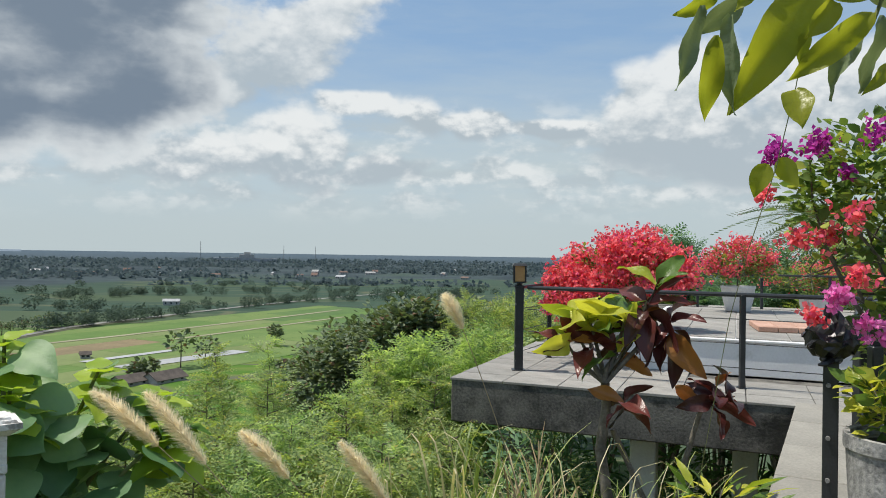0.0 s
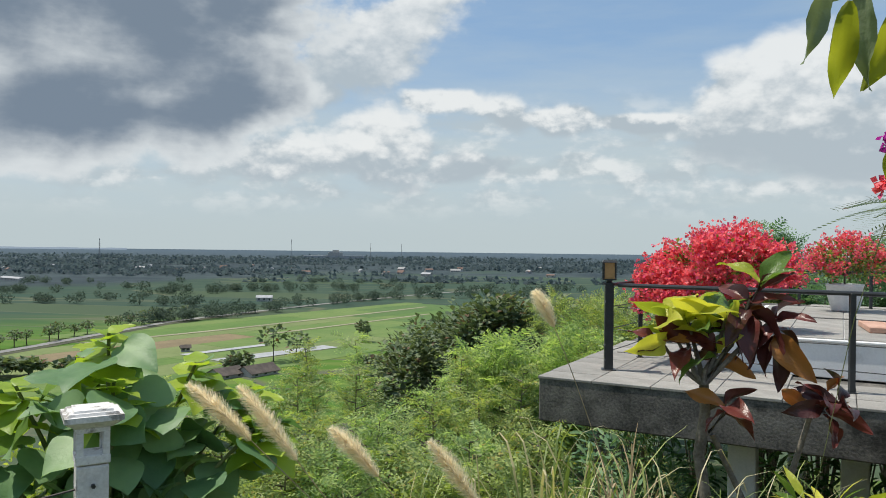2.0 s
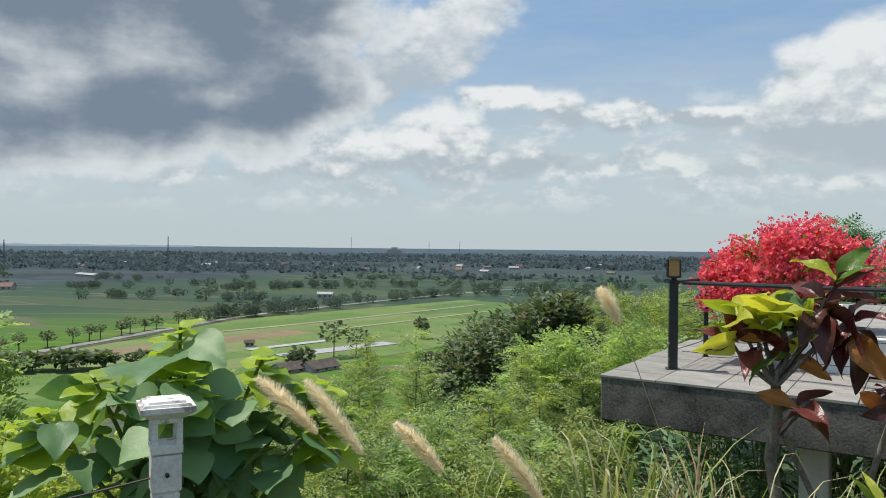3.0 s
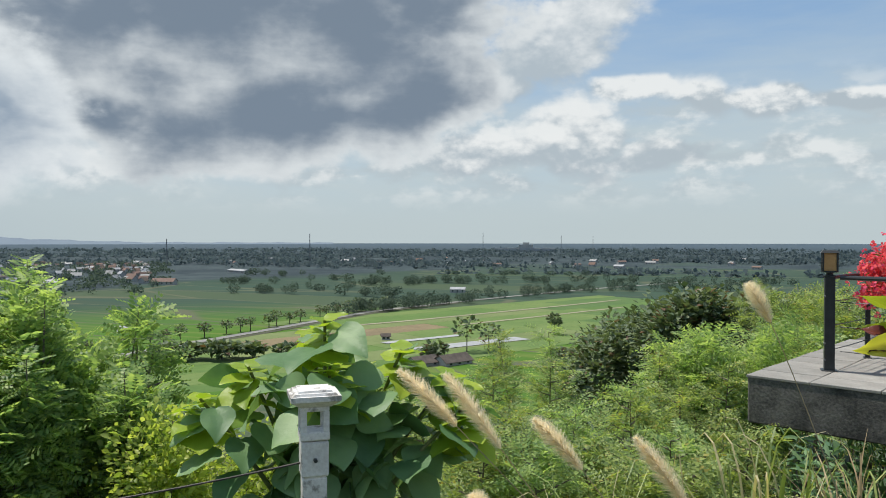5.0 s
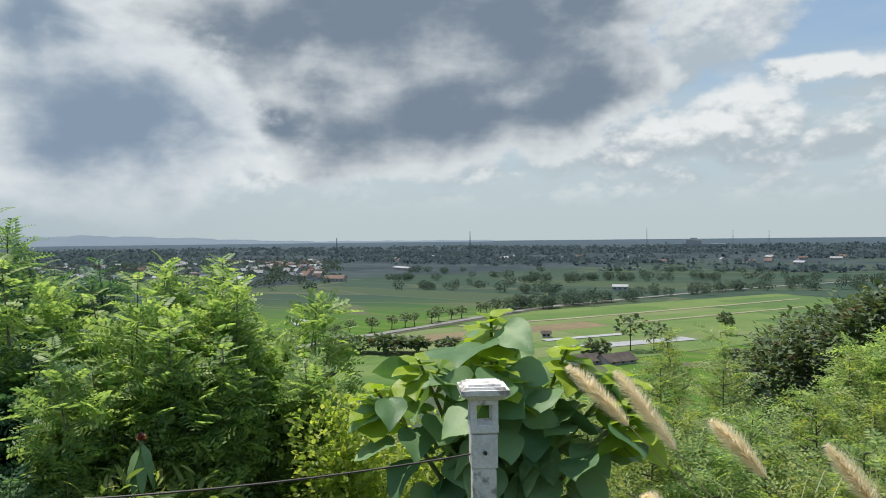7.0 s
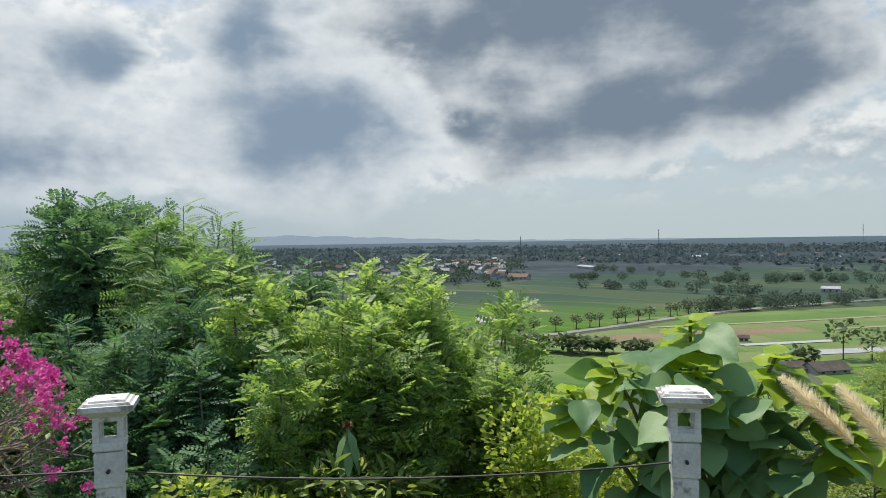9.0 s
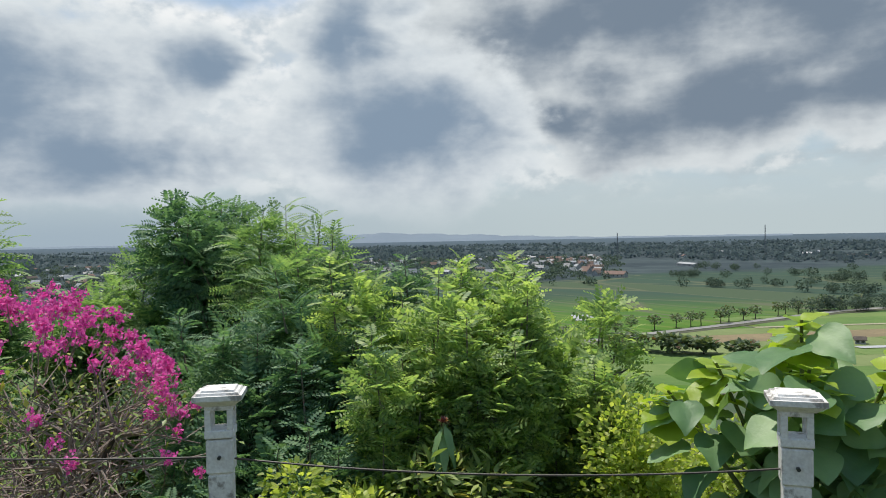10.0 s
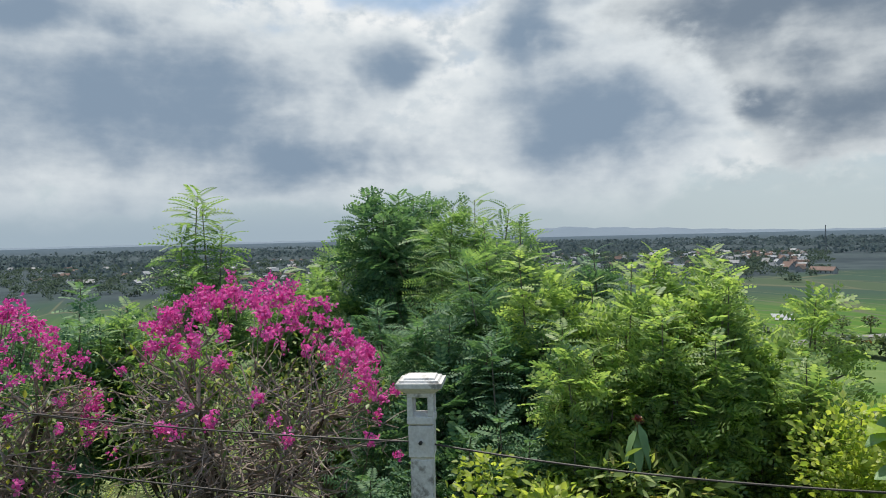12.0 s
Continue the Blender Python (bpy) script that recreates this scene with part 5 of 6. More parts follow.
def overhead_branch():
    base = np.array(polar(-31.5, 23.0, 1.35))
    branch = thing("overhanging_branch", "overhanging branch with broad backlit green leaves", "branch", tuple(base))
    g = np.random.default_rng(91)

    def at(yaw, up, far=1.35):
        return np.array(polar(yaw, up, far)) - base

    twigs = Shape()
    twigs.tube([at(-40, 34, 1.7), at(-33, 25, 1.5), at(-28.5, 20.5, 1.4), at(-23, 19.2, 1.35), at(-20, 19.5, 1.35)], [0.014, 0.012, 0.009, 0.007, 0.004], 6)
    twigs.tube([at(-33, 25, 1.5), at(-31.5, 19, 1.45), at(-30.2, 15.5, 1.5)], [0.009, 0.007, 0.004], 6)
    part("twig", twigs, GREEN_STEM, branch, smooth=True)
    # root yaw and up, tip yaw and up, width to length, turn about the midrib
    leaves = [(-19.2, 18.0, -17.6, 12.3, 0.26, 0.5), (-20.3, 15.9, -19.4, 9.7, 0.30, 0.2), (-21.3, 17.2, -20.6, 10.8, 0.26, -0.6), (-27.2, 18.8, -20.4, 11.4, 0.36, 0.1), (-22.1, 18.2, -19.0, 15.9, 0.52, 0.2),
              (-20.4, 18.8, -17.4, 16.7, 0.36, 0.3), (-28.1, 17.2, -26.3, 15.4, 0.62, 0.4), (-30.2, 16.3, -25.6, 12.2, 0.34, 0.2), (-30.0, 15.6, -26.7, 11.3, 0.30, -0.7), (-30.9, 16.0, -29.4, 11.2, 0.32, 0.8),
              (-25.6, 11.8, -25.8, 9.6, 0.70, 0.1), (-31.2, 17.9, -27.5, 17.3, 0.40, 0.2), (-29.8, 19.0, -31.2, 16.3, 0.60, 0.3), (-26.3, 15.5, -25.4, 13.7, 0.5, 0.1), (-31.3, 12.9, -30.4, 11.3, 0.4, 0.4), (-23.4, 19.2, -21.4, 17.4, 0.5, -0.5)]
    for i, (ya, ua, yb, ub, ratio, roll) in enumerate(leaves):
        far = 1.35 + 0.05 * (i % 5)
        root, tip = at(ya, ua, far), at(yb, ub, far + 0.05 * math.sin(1.7 * i))
        d = tip - root
        size = float(np.linalg.norm(d))
        y_axis = d / size
        x_axis = np.cross(y_axis, -(base + root - [0, 0, EYE]))
        x_axis /= np.linalg.norm(x_axis)
        z_axis = np.cross(x_axis, y_axis)
        c, s = math.cos(roll), math.sin(roll)
        turn = np.stack([c * x_axis + s * z_axis, y_axis, c * z_axis - s * x_axis], -1)[None]
        skin = BROAD_UNDER if i in (0, 2, 4, 8, 9, 12) else BROAD
        data = strew("leaf", broad_leaf(ratio * 0.92, 0.35, 0.10 + 0.10 * (i % 3), 0.055, 910 + i, 0.8, 14), np.array([root]), turn, size, skin)
        data.polygons.foreach_set("use_smooth", [True] * len(data.polygons))
        part("leaf", data, skin, branch)
    string = thing("hanging_vine", "thin dark vine hanging from the branch to the ground", "vine", tuple(base))
    part("cord", Shape().tube([at(-26.6, 18.5, 1.6), at(-25.6, 12, 1.62), at(-24.4, 6.5, 1.7), at(-22.6, 0.5, 1.9), at(-21.4, -4.5, 2.1), at(-18.0, -24.0, 3.4), at(-17.0, -27.0, 3.5)], 0.0011, 5), GREEN_STEM, string)
    for yaw, up, s, far in ((-23.9, 5.9, 0.075, 1.72), (-24.8, 6.3, 0.07, 1.72)):
        d = np.array([[0.4 if yaw < -24.5 else -0.3, 0.1, -0.8]])
        data = strew("vine_leaf", broad_leaf(0.66, 0.3, 0.25, 0.03, 930), np.array([at(yaw + 0.1, up + 0.8, far)]), frames_for(d, np.array([1.2])), s, BROAD)
        part("vine_leaf", data, BROAD, string, "green vine leaf")


overhead_branch()

# ---- trees behind the terrace ----


def palm(at, tall, seed):
    x, y, z = at
    foot = float(ground_height(x, y)) - 0.2
    tree = thing("palm_tree", "grey green palm tree behind the terrace", "palm tree", (x, y, foot))
    h = z - foot
    part("trunk", Shape().tube([(0, 0, 0), (0.1, 0, h * 0.5), (0, 0, h)], [0.22, 0.18, 0.15], 10), BARK, tree, smooth=True)
    g = np.random.default_rng(seed)
    comb = frond(26, 0.20, 0.012, 0.7)
    n = 26
    a = np.arange(n) * 2.4
    d = np.stack([np.cos(a), np.sin(a), 0.9 - 1.1 * np.arange(n) / n], -1)
    part("crown", strew("crown", comb, np.tile([[0, 0, h]], (n, 1)), frames_for(d, g.normal(0, 0.3, n)), tall * (0.8 + 0.3 * g.random(n)), WOODS), WOODS, tree)


palm(polar(-27.5, 2.6, 27.0), 2.6, 1)
palm(polar(-29.5, 3.2, 30.0), 2.6, 2)
for seed, (yaw, up, far, wide, high) in enumerate([(-17.6, 1.9, 26.0, 1.1, 3.2), (-16.2, 0.4, 26.0, 1.3, 3.4), (-20.5, -0.6, 25.0, 1.6, 3.0), (-23.5, 0.6, 27.0, 1.6, 4.0), (-25.5, 1.2, 26.0, 1.5, 4.0), (-29.0, 1.6, 25.0, 2.0, 4.0), (-13.0, -1.2, 24.0, 1.6, 3.4), (-32.5, 2.5, 25.0, 2.0, 4.5)]):
    leafy_tree("leafy green tree behind the terrace", polar(yaw, up, far), ball_lobes(wide, high, 10, 300 + seed), 1500, 0.40, BAMBOO if seed % 2 else LEUCAENA_DARK, FROND_FAR, seed=300 + seed, group="trees behind the terrace")
bush_in_pot("undergrowth", "dark leafy undergrowth beneath the terrace", "undergrowth", (2.2, 9.2, float(ground_height(2.2, 9.2))),
            [(-0.8, 1.0, 1.6, 1.2, 0.8, 1.5), (0.8, 0.6, 1.7, 1.2, 0.8, 1.5), (2.2, 0.4, 1.6, 1.2, 0.8, 1.5), (0.4, 2.0, 2.0, 2.4, 0.8, 1.8)], 5200, 0.2, LEUCAENA_DARK, NARROW_LEAF, seed=77)
bush_in_pot("yellow_plant", "low plant with pale yellow green pointed leaves", "plant", (1.30, 3.35, float(ground_height(1.3, 3.35))), [(0, 0, 0.52, 0.2, 0.2, 0.1), (0.05, 0, 0.3, 0.22, 0.2, 0.2)],
            170, 0.13, CROTON_GREEN, NARROW_LEAF, seed=78, radius=0.01)

# ---- flowering bushes at the fence ----


def pink_bush(at, wide, high, seed, flowers, label):
    """A leggy bougainvillea: a short trunk, a tangle of bare twigs and flowers on the outside."""
    x, y = at
    foot = float(ground_height(x, y)) - 0.05
    g = np.random.default_rng(seed)
    bush = thing("bougainvillea", label, "flowering bush", (x, y, foot))
    h = high - foot
    twigs = Shape()
    tips, dirs = [], []
    for b in range(7):
        a = b * 0.9 + g.random() * 0.5
        end = np.array([math.cos(a) * wide * 0.5, math.sin(a) * wide * 0.5, h * (0.52 + 0.22 * g.random())])
        k = np.linspace(0, 1, 7)[:, None]
        mid = np.array([math.cos(a) * wide * 0.12, math.sin(a) * wide * 0.12, h * 0.40])
        line = 2 * k * (1 - k) * mid + k**2 * end + g.normal(0, 0.012, (7, 3)) * k
        part("branch", Shape().tube(line, np.linspace(0.042, 0.012, 7), 7), DARK_BARK, bush, smooth=True)
        for _ in range(46):
            t = g.integers(4, 7)
            root = line[t]
            w = g.normal(size=3) * [1, 1, 0.6] + [math.cos(a) * 0.5, math.sin(a) * 0.5, 0.40]
            w /= np.linalg.norm(w)
            reach = wide * (0.25 + 0.4 * g.random())
            tip = root + w * reach
            # keep the twigs inside a rounded crown
            c = (tip - [0, 0, h * 0.56]) / [wide, wide, h * 0.44]
            q = float(np.linalg.norm(c))
            tip = np.array([0, 0, h * 0.56]) + c / max(q, 1.0) * [wide, wide, h * 0.44]
            bend = (root + tip) / 2 + g.normal(0, 0.05, 3)
            twigs.tube([root, bend, tip], [0.009, 0.0065, 0.003], 4, False)
            for _ in range(3):
                s = bend + (tip - bend) * g.random()
                e = s + g.normal(0, 0.10, 3) + [0, 0, 0.02]
                twigs.tube([s, (s + e) / 2 + g.normal(0, 0.01, 3), e], [0.0042, 0.0034, 0.002], 3, False)
                tips.append(e)
            tips.append(tip)
    tips = np.array(tips)
    q = (tips - [0, 0, h * 0.56]) / [wide, wide, h * 0.44]
    n = 2000
    high_tips = tips[q[:, 2] > 0.15]
    p = np.concatenate([high_tips[g.integers(len(high_tips), size=n - n // 5)], tips[g.integers(len(tips), size=n // 5)]]) + g.normal(0, 0.05, (n, 3))
    part("foliage", strew("foliage", SMALL_LEAF, p, frames_for(g.normal(size=(n, 3)) + [0, 0, 0.3]), 0.034 + 0.026 * g.random(n), BOUG_LEAF), BOUG_LEAF, bush)
    # flower heads cover the upper shell of the crown and hang lower on one flank
    d = g.normal(size=(900, 3))
    d /= np.linalg.norm(d, axis=1, keepdims=True)
    d = d[d[:, 2] > 0.50 - 0.38 * (d[:, 1] > 0.60) + 0.25 * g.random(len(d)) - 0.40 * (g.random(len(d)) < 0.07)][:150]
    heads = np.array([0, 0, h * 0.56]) + d * [wide, wide, h * 0.44] * (0.90 + 0.12 * g.random((len(d), 1)))
    for head in heads[::2]:
        twigs.tube([head * [0.82, 0.82, 0.9] + [0, 0, h * 0.03], head], [0.004, 0.002], 3, False)
    part("twig_tangle", twigs, TWIG, bush, "tangle of bare grey brown twigs", kind="stuff")
    p = heads[g.integers(len(heads), size=flowers)] + g.normal(0, 0.020, (flowers, 3))
    part("blossom", strew("blossom", BRACT, p, frames_for(g.normal(size=(flowers, 3)) + [0, 0, 0.5], g.random(flowers) * 6), 0.024 + 0.014 * g.random(flowers), ROSE_BRACT), ROSE_BRACT, bush, kind="stuff")


pink_bush((-4.98, 0.33), 0.98, 1.15, 401, 2700, "magenta bougainvillea with bare twigs behind the fence wires")
pink_bush((-5.35, -1.22), 0.74, 1.08, 402, 1300, "leggy magenta bougainvillea beside a larger one")


def dry_ground():
    """Dry grass and leaf litter under the flowering bushes."""
    g = np.random.default_rng(410)
    n = 2600
    x, y = -5.0 + g.normal(0, 0.9, n), -0.3 + g.normal(0, 1.1, n)
    p = np.stack([x, y, ground_height(x, y) + 0.02 + 0.25 * g.random(n) ** 2], -1)
    data = strew("dry_litter", NARROW_LEAF, p, frames_for(g.normal(size=(n, 3)) + [0, 0, 0.5]), 0.06 + 0.10 * g.random(n), LITTER)
    tagged(new("dry_litter", data), "dry grass and fallen leaves under the flowering bushes", "dry grass", kind="stuff")


dry_ground()

# ---- the plain ----
ROAD = surface("grey country road", (0.16, 0.16, 0.15), (0.26, 0.255, 0.24), 0.9, 0.05, 0.5, 0.0)
EARTH_PATH = surface("pale earth path", (0.20, 0.19, 0.12), (0.30, 0.28, 0.19), 0.95, 0.05, 0.5, 0.0)
PALE_SLAB = surface("pale concrete drying floor", (0.26, 0.27, 0.28), (0.36, 0.37, 0.38), 0.9, 0.08, 0.8, 0.0)
DARK_BANK = surface("dark earth bank", (0.035, 0.04, 0.022), (0.075, 0.08, 0.04), 0.95, 0.1, 0.8, 0.0)
BARE_EARTH = surface("ploughed brown earth", (0.14, 0.11, 0.06), (0.22, 0.17, 0.09), 0.95, 0.06, 0.6, 0.0)
RICE = [surface("rice field", lo, hi, 0.95, 0.045, 0.4, 0.0) for lo, hi in (
    ((0.060, 0.125, 0.020), (0.095, 0.165, 0.030)), ((0.080, 0.145, 0.028), (0.125, 0.180, 0.045)), ((0.050, 0.110, 0.022), (0.080, 0.140, 0.032)), ((0.110, 0.150, 0.045), (0.150, 0.190, 0.065)))]


def ribbon(points, wide, lift):
    p = np.asarray(points, float)
    d = np.gradient(p, axis=0)
    d /= np.linalg.norm(d, axis=1, keepdims=True)
    side = np.stack([-d[:, 1], d[:, 0]], -1) * wide / 2
    z = np.full((len(p), 1), PLAIN + lift)
    v = np.concatenate([np.hstack([p - side, z]), np.hstack([p + side, z])])
    n = len(p)
    return Shape().add(v, [(i, i + 1, n + i + 1, n + i) for i in range(n - 1)])


ROAD_LINE = [(-206, 130), (-199, 170), (-196, 195), (-194, 230), (-191.5, 266), (-190, 311), (-187, 364), (-180, 394), (-166, 440), (-140, 520), (-100, 620), (-40, 740)]
tagged(new("road", ribbon(ROAD_LINE, 5.0, 0.30).mesh("road", ROAD)), "grey country road across the plain", "road", kind="structure")
tagged(new("road_bank", ribbon([(x + 4.6, y - 1.0) for x, y in ROAD_LINE[:9]], 4.2, 0.16).mesh("road_bank", DARK_BANK)), "dark earth bank along the country road", "bank", kind="structure")
tagged(new("field_path", ribbon([(-178, 278), (-146.4, 334), (-96, 441), (-70, 500)], 3.6, 0.28).mesh("field_path", EARTH_PATH)), "pale earth path between the rice fields", "path", kind="structure")
tagged(new("field_path", ribbon([(-118, 324), (-90, 382), (-60, 446)], 3.0, 0.28).mesh("field_path", EARTH_PATH)), "pale earth path between the rice fields", "path", kind="structure")
tagged(new("drying_floor", ribbon([(-125, 255), (-106, 288)], 4.6, 0.32).mesh("drying_floor", PALE_SLAB)), "long pale concrete drying floor", "concrete floor", kind="structure")
tagged(new("drying_floor", ribbon([(-107, 244), (-79, 289)], 9.0, 0.30).mesh("drying_floor", PALE_SLAB)), "wide pale concrete drying floor", "concrete floor", kind="structure")
tagged(new("drying_floor", ribbon([(-262, 262), (-243, 246)], 10.0, 0.30).mesh("drying_floor", PALE_SLAB)), "small pale concrete floor by the road", "concrete floor", kind="structure")


def rice_fields():
    """Long strips of rice between the road and the hill, each a field of its own."""
    g = np.random.default_rng(500)
    along, across = np.array([0.447, 0.894]), np.array([-0.894, 0.447])
    w = -62.0
    while w < 74:
        wide = 9 + 15 * g.random()
        a = -150 + 20 * g.random()
        while a < 270:
            long = 55 + 90 * g.random()
            corner = np.array([-128.0, 280.0]) + across * w + along * a
            ends = [corner, corner + along * (long - 0.3)]
            middle = (ends[0] + ends[1]) / 2
            left = np.interp(middle[1], [p[1] for p in ROAD_LINE], [p[0] for p in ROAD_LINE]) + 10
            if middle[0] > left and 205 < np.hypot(*middle) < 560:
                pick = int(g.integers(4))
                material = BARE_EARTH if g.random() < 0.06 else RICE[pick]
                data = ribbon([ends[0] + across * wide / 2, ends[1] + across * wide / 2], wide - 0.15, 0.10).mesh("rice_field", material)
                tagged(new("rice_field", data), "narrow strip of green rice field", "field", "rice fields", "structure")
            a += long
        w += wide


rice_fields()




def far_trees(name, label, trees, per, leaf, seed, material=None):
    """Far crowns given as (x, y, height over the ground, half width), each made of many leafy sprays."""
    g = np.random.default_rng(seed)
    t = np.asarray(trees, float)
    n = len(t) * per
    i = np.repeat(np.arange(len(t)), per)
    d = g.normal(size=(n, 3))
    d /= np.linalg.norm(d, axis=1, keepdims=True)
    lobe = 1 + 0.25 * np.sin(d[:, 0] * 5 + i) * np.cos(d[:, 1] * 4 + 2 * i)
    r = (0.45 + 0.6 * g.random(n)) * lobe
    high = t[i, 2] * 0.44
    p = np.stack([t[i, 0] + d[:, 0] * t[i, 3] * r, t[i, 1] + d[:, 1] * t[i, 3] * r, ground_height(t[i, 0], t[i, 1]) + t[i, 2] * 0.55 + d[:, 2] * high * r], -1)
    ways = d * [1, 1, 0.4] + g.normal(0, 0.6, (n, 3))
    data = strew(name, SPRAY, p, frames_for(ways, g.normal(0, 0.8, n)), leaf * t[i, 3] * (0.7 + 0.6 * g.random(n)), material or FIELD_WOODS)
    return tagged(new(name, data), label, "trees", kind="stuff")


def roadside_tree(at, tall, wide, seed, label="small roadside tree on the plain", group="roadside trees", n=170, name="roadside_tree"):
    x, y = at
    tree = thing(name, label, "tree", (x, y, PLAIN), group=group)
    g = np.random.default_rng(seed)
    part("trunk", Shape().tube([(0, 0, 0), (g.normal(0, 0.1), 0, tall * 0.5), (0, 0, tall * 0.8)], [0.22, 0.16, 0.08], 6), DARK_BARK, tree)
    lobes = [(0, 0, tall * 0.72, wide, wide, tall * 0.26)] + [(wide * 0.6 * math.cos(k * 2.1 + seed), wide * 0.6 * math.sin(k * 2.1 + seed), tall * (0.55 + 0.13 * k), wide * 0.6, wide * 0.6, tall * 0.16) for k in range(3)]
    leaf_crown("crown", ROUND_LEAF, n, lobes, wide * 0.42, WOODS, tree, 0.4, 0.2, seed)


g_ = np.random.default_rng(510)
for k in range(25):
    y = 178 + k * 8.6 + g_.normal(0, 1.6)
    x = float(np.interp(y, [p[1] for p in ROAD_LINE], [p[0] for p in ROAD_LINE])) - 6.5 + g_.normal(0, 0.8)
    if k % 9 == 7:
        continue
    roadside_tree((x, y), 5.2 + 2.4 * g_.random(), 1.6 + 0.9 * g_.random(), 520 + k)
for k, (x, y, tall, wide) in enumerate([(-69.8, 306.5, 9.2, 2.8), (-88, 247, 13.0, 4.2), (-81.5, 252.5, 9.5, 3.6), (-73, 330, 4.0, 1.2), (-167, 196, 5.0, 4.5), (-158, 200, 6.0, 5.0), (-172, 190, 5.5, 4.5), (-150, 206, 5.0, 4.5), (-140, 212, 4.5, 4.0), (-92, 226, 5.5, 4.0), (-40, 262, 4.5, 4.5), (-52, 240, 4.0, 3.5)]):
    roadside_tree((x, y), tall, wide, 560 + k, "single tree standing in the fields", "field trees", 110 if k in (1, 2) else 330, "field_tree")

trees = []
for k in range(84):
    t = k / 83
    x, y = np.interp(t, [0, 0.3, 0.6, 1.0], [-200, -172, -128, 20]) + g_.normal(0, 7), np.interp(t, [0, 0.3, 0.6, 1.0], [352, 410, 560, 640]) + g_.normal(0, 9)
    trees.append((x, y, 5.5 + 4.5 * g_.random() * (0.5 + 0.5 * t), 2.6 + 2.2 * g_.random()))
far_trees("tree_row", "dark green row of trees across the plain", trees, 190, 0.24, 601)
trees = []
for x, y, n, spread in ((-355, 622, 7, 16), (-297, 588, 9, 14), (-275, 632, 14, 22), (-226, 640, 9, 20), (-180, 690, 12, 34), (-90, 700, 14, 40), (-20, 720, 14, 40), (-330, 470, 7, 18), (-240, 470, 9, 22), (-300, 520, 6, 24), (-420, 560, 8, 18), (-470, 700, 10, 30), (-250, 800, 12, 50)):
    for _ in range(n):
        trees.append((x + g_.normal(0, spread), y + g_.normal(0, spread * 0.5), 5 + 3.5 * g_.random(), 3 + 2.5 * g_.random()))
far_trees("tree_clump", "dark clumps of trees standing in the fields", trees, 190, 0.24, 602)
trees = []
for _ in range(1500):
    yaw, r = radians(42 + 70 * g_.random()), 570 + 760 * g_.random() ** 0.8
    trees.append((-r * math.sin(yaw), r * math.cos(yaw), 4.5 + 3 * g_.random(), 2.6 + 2.4 * g_.random()))
far_trees("village_trees", "dark trees between the houses of the village", trees, 44, 0.48, 603)
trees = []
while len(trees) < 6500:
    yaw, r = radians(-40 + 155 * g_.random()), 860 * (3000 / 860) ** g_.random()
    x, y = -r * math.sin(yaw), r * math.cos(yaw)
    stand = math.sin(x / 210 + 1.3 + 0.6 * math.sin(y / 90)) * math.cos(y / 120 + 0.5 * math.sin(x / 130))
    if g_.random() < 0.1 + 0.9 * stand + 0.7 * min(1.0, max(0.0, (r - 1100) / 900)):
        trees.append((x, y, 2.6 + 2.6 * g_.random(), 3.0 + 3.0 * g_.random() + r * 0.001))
far_trees("far_woods", "distant woods up to the horizon, tinted blue green for haze", trees, 10, 1.1, 604, FAR_WOODS)

# ---- houses ----
ROOFS = [surface("red tile roof", (0.13, 0.085, 0.07), (0.21, 0.14, 0.115), 0.9, 0.5, 5.0, 0.2), surface("grey sheet roof", (0.20, 0.20, 0.20), (0.36, 0.36, 0.36), 0.7, 0.5, 5.0, 0.2),
         surface("dark old roof", (0.05, 0.04, 0.035), (0.11, 0.09, 0.075), 0.9, 0.5, 5.0, 0.2), surface("bright metal roof", (0.24, 0.25, 0.265), (0.36, 0.37, 0.39), 0.6, 0.5, 5.0, 0.1)]
PLASTER = surface("pale house plaster", (0.30, 0.29, 0.28), (0.46, 0.45, 0.43), 0.9, 0.4, 5.0, 0.1)
WINDOW = surface("dark window glass", (0.02, 0.025, 0.03), (0.05, 0.055, 0.06), 0.2, 1.0, 8.0, 0.0)


def house(at, turn, long, wide, eaves, ridge, roof, label="small plastered village house with a gable roof", group="village houses"):
    home = thing("house", label, "house", (*at, float(ground_height(*at)) - 0.1), turn, group)
    a, b = long / 2, wide / 2
    v = [(-a, -b, 0), (a, -b, 0), (a, b, 0), (-a, b, 0), (-a, -b, eaves), (a, -b, eaves), (a, b, eaves), (-a, b, eaves), (-a, 0, ridge), (a, 0, ridge)]
    part("wall", Shape().add(v, [(0, 1, 5, 4), (1, 2, 6, 9, 5), (2, 3, 7, 6), (3, 0, 4, 8, 7)]), PLASTER, home)
    o, t = 0.5, 0.18
    e = eaves - o * (ridge - eaves) / b
    r = [(-a - o, -b - o, e), (a + o, -b - o, e), (a + o, 0, ridge), (-a - o, 0, ridge), (-a - o, b + o, e), (a + o, b + o, e)]
    r += [(x, y, z + t) for x, y, z in r]
    part("roof", Shape().add(r, [(1, 0, 3, 2), (2, 3, 4, 5), (6, 7, 8, 9), (9, 8, 11, 10), (0, 1, 7, 6), (5, 4, 10, 11), (1, 2, 8, 7), (2, 5, 11, 8), (3, 0, 6, 9), (4, 3, 9, 10)]), roof, home)
    for k in range(max(2, int(long // 3.5))):
        x = -a + long * (k + 0.5) / max(2, int(long // 3.5))
        for side in (-1, 1):
            part("window", Shape().box(x - 0.5, side * b - 0.05, eaves * 0.38, x + 0.5, side * b + 0.05, eaves * 0.78), WINDOW, home)
    return home


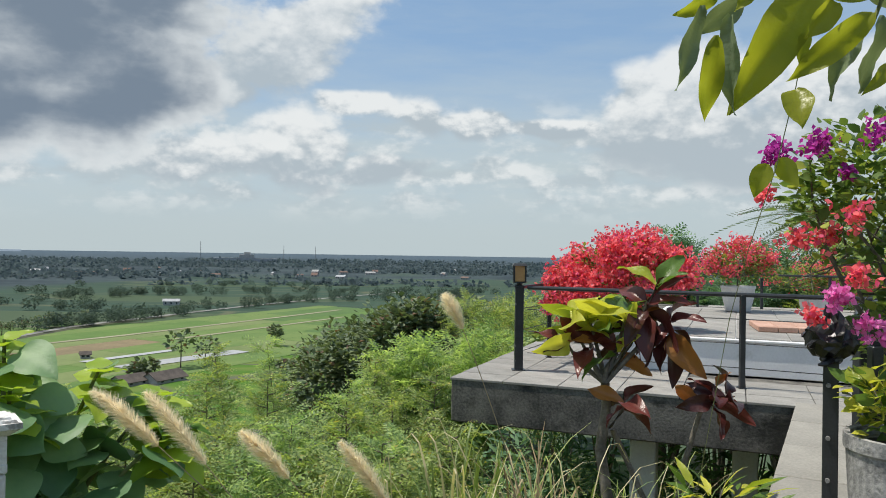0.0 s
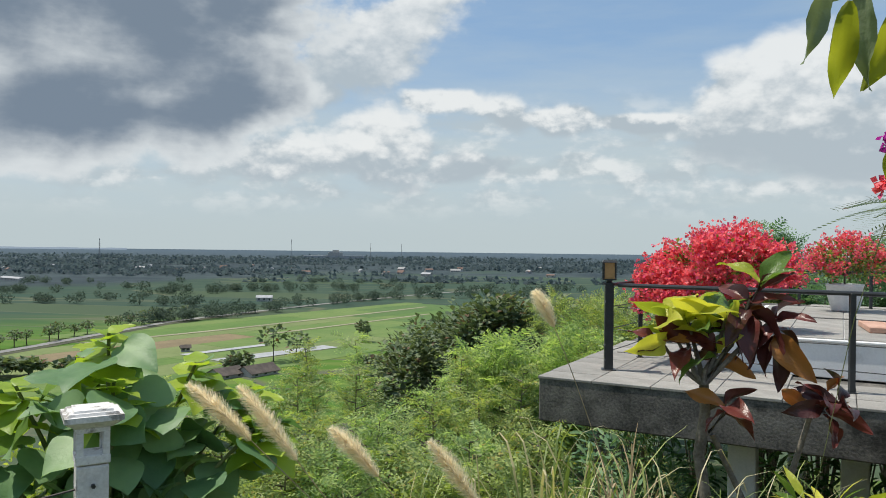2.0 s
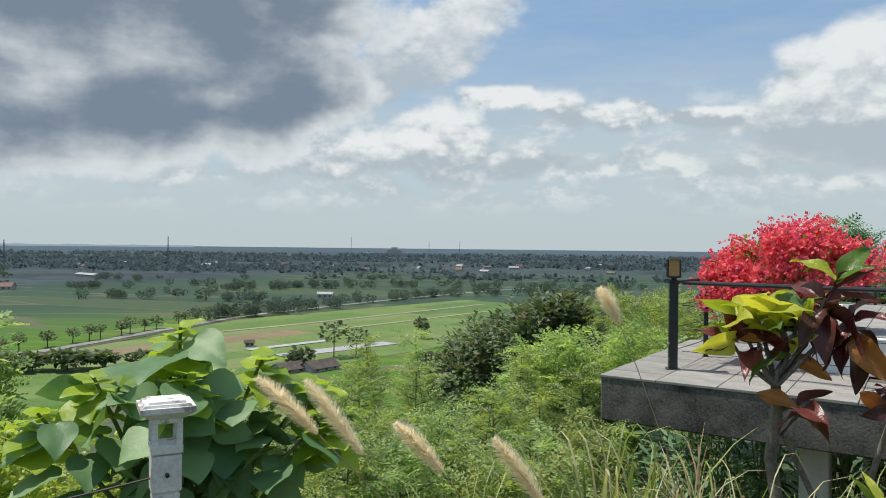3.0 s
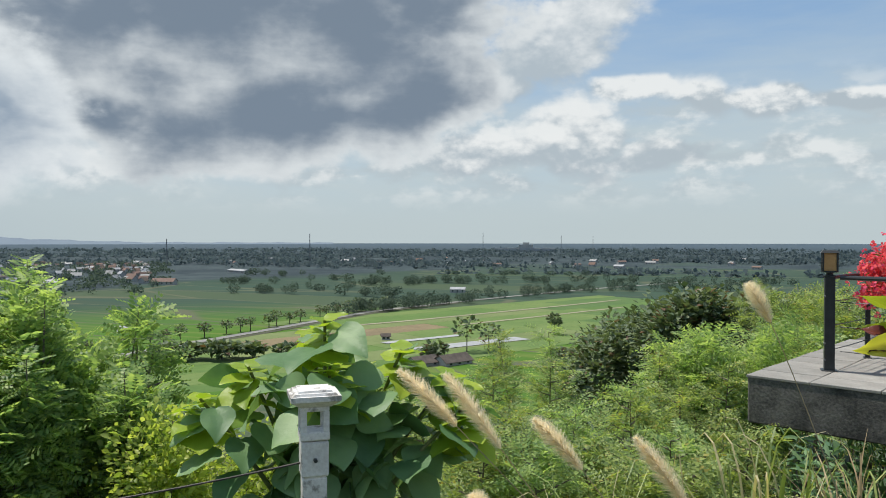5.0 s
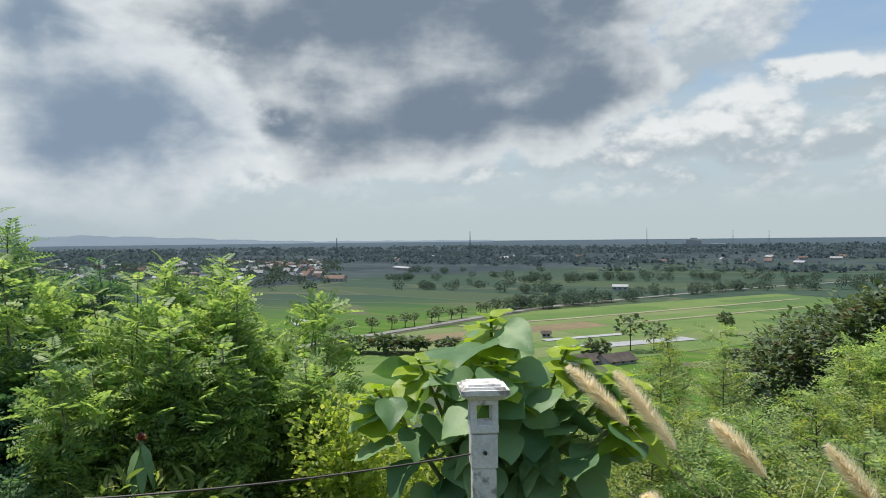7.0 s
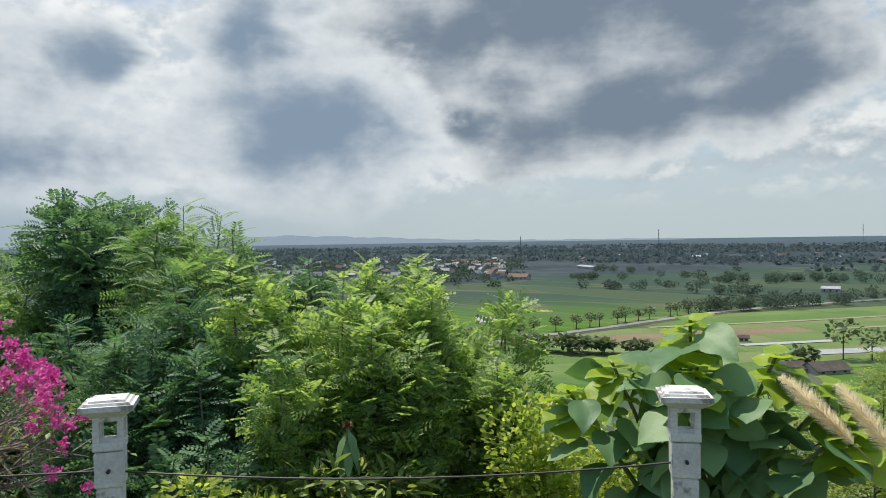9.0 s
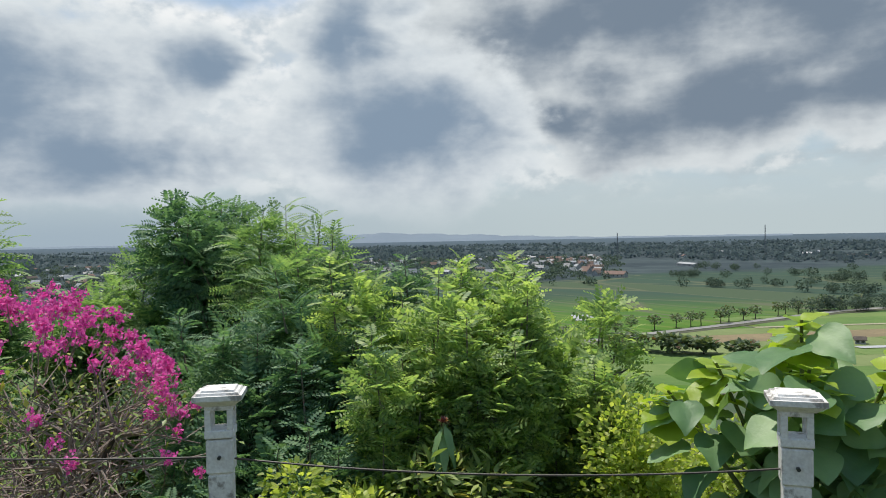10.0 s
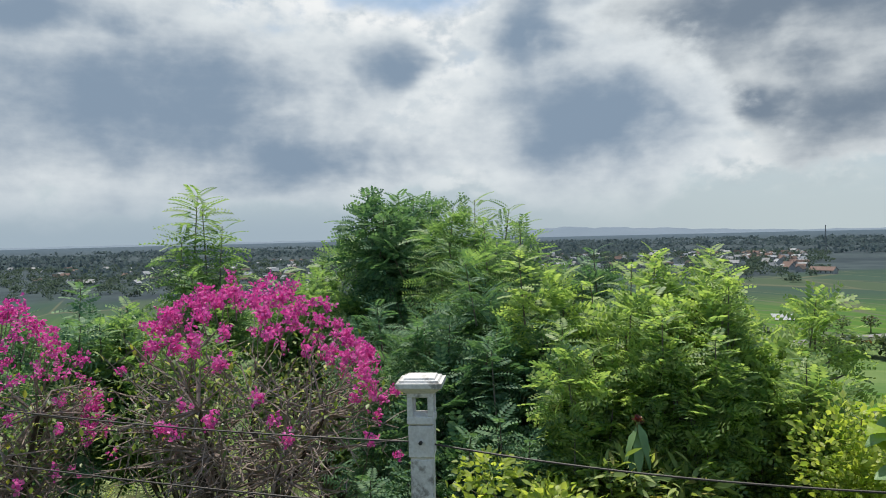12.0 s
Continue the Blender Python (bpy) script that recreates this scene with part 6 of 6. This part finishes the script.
for k in range(270):
    yaw, r = 43.5 + 60 * g_.random() ** 1.5, 700 + 640 * g_.random()
    if yaw < 50 and r < 720:
        r += 160
    x, y, _ = polar(yaw, 0, r)
    house((x, y), 180 * g_.random(), 6.5 + 5 * g_.random(), 4.5 + 2 * g_.random(), 2.6 + 1.2 * g_.random(), 4.8 + 1.8 * g_.random(), ROOFS[(0, 1, 3, 3, 2, 0, 1)[k % 7]])
for k in range(26):
    yaw, r = -4 + 44 * g_.random(), 1050 + 500 * g_.random()
    x, y, _ = polar(yaw, 0, r)
    house((x, y), 180 * g_.random(), 10 + 8 * g_.random(), 6 + 2 * g_.random(), 3 + 1.2 * g_.random(), 5 + 2 * g_.random(), ROOFS[(0, 3, 1, 0)[k % 4]], "pale house among the distant trees", "distant houses")
house((-472, 518), 20, 20, 10, 3.2, 6.0, ROOFS[0], "long house with an orange tile roof at the village edge")
house((-194, 524), 15, 11, 6, 3.0, 4.4, ROOFS[3], "pale shed among the trees", "field houses")
house((-84, 222), 62, 11, 7, 1.3, 3.2, ROOFS[2], "old house with a dark roof at the foot of the hill", "field houses")
house((-92, 216), 62, 9, 7, 1.3, 3.0, ROOFS[2], "old house with a dark roof at the foot of the hill", "field houses")
house((-129, 265), 30, 3.2, 2.6, 1.8, 2.6, ROOFS[2], "small field hut on the drying floor", "field houses")
house((-560, 742), -30, 48, 10, 3.2, 4.6, ROOFS[3], "long low shed with a bright metal roof", "sheds")
house((-905, 640), -40, 44, 10, 3.4, 5, ROOFS[3], "long low shed with a bright metal roof", "sheds")


def factory():
    plant = thing("factory", "large white factory hall on the horizon", "factory", (*polar(14.8, 0, 2600)[:2], float(ground_height(*polar(14.8, 0, 2600)[:2]))), 14.8)
    part("hall", Shape().box(-120, -20, 0, 90, 20, 12), PALE_SLAB, plant)
    part("tower_block", Shape().box(-35, -18, 12, 15, 18, 24), PLASTER, plant)
    part("roof_block", Shape().box(-20, -10, 24, 2, 10, 32), PLASTER, plant)


factory()


MAST_GREY = surface("galvanised mast steel", (0.10, 0.115, 0.13), (0.15, 0.165, 0.18), 0.7, 0.5, 4.0, 0.0)


def mast(yaw, far, top_up, wide):
    x, y, top = polar(yaw, top_up, far)
    base = float(ground_height(x, y))
    tower = thing("radio_mast", "thin lattice radio mast on the horizon", "mast", (x, y, base), 20)
    h = top - base
    for sx in (-1, 1):
        for sy in (-1, 1):
            part("leg", Shape().tube([(sx * wide, sy * wide, 0), (sx * wide * 0.3, sy * wide * 0.3, h)], 0.17, 5), MAST_GREY, tower)
    brace = Shape()
    for k in range(12):
        z0, z1 = h * k / 12, h * (k + 1) / 12
        w0, w1 = wide * (1 - 0.7 * k / 12), wide * (1 - 0.7 * (k + 1) / 12)
        for s in (-1, 1):
            brace.tube([(-w0, s * w0, z0), (w1, s * w1, z1)], 0.09, 4).tube([(s * w0, w0, z0), (s * w1, -w1, z1)], 0.09, 4)
    part("bracing", brace, MAST_GREY, tower)


mast(18.35, 1500, 0.62, 1.0)
mast(31.8, 1250, 0.50, 1.2)
mast(42.17, 1200, 0.10, 1.1)
mast(12.3, 2400, 0.40, 1.2)
mast(9.9, 2400, 0.36, 1.0)
mast(101.0, 1300, -1.9, 1.0)


def far_hills():
    """A low ridge at the plain's end, with its haze painted in as blue."""
    yaw = np.linspace(30, 125, 160)
    tops = np.interp(yaw, [30, 44, 52, 60, 70, 78, 90, 125], [-0.3, -0.25, 0.15, 0.42, 0.2, -0.25, -0.3, -0.3]) + 0.04 * np.sin(yaw * 1.7) + 0.03 * np.sin(yaw * 4.3)
    v = []
    for far, lift in ((4150, -0.5), (4500, 0.6), (4800, 1.0)):
        for a, t in zip(yaw, tops):
            x, y, z = polar(a, max(t, -0.3) * lift if lift > 0 else -0.6, far)
            v.append((x, y, z))
    k = len(yaw)
    f = [(i * k + j + 1, i * k + j, (i + 1) * k + j, (i + 1) * k + j + 1) for i in range(2) for j in range(k - 1)]
    # pale blue base colour stands in for the air before the ridge
    ridge = surface("forested ridge in haze blue", (0.15, 0.19, 0.235), (0.165, 0.205, 0.25), 0.95, 0.004, 0.05, 0.0, spec=0.1)
    tagged(new("backdrop_hills", Shape().add(v, f).mesh("backdrop_hills", ridge, True)), "low wooded ridge at the end of the plain, coloured blue for haze", "hills", kind="structure")


far_hills()
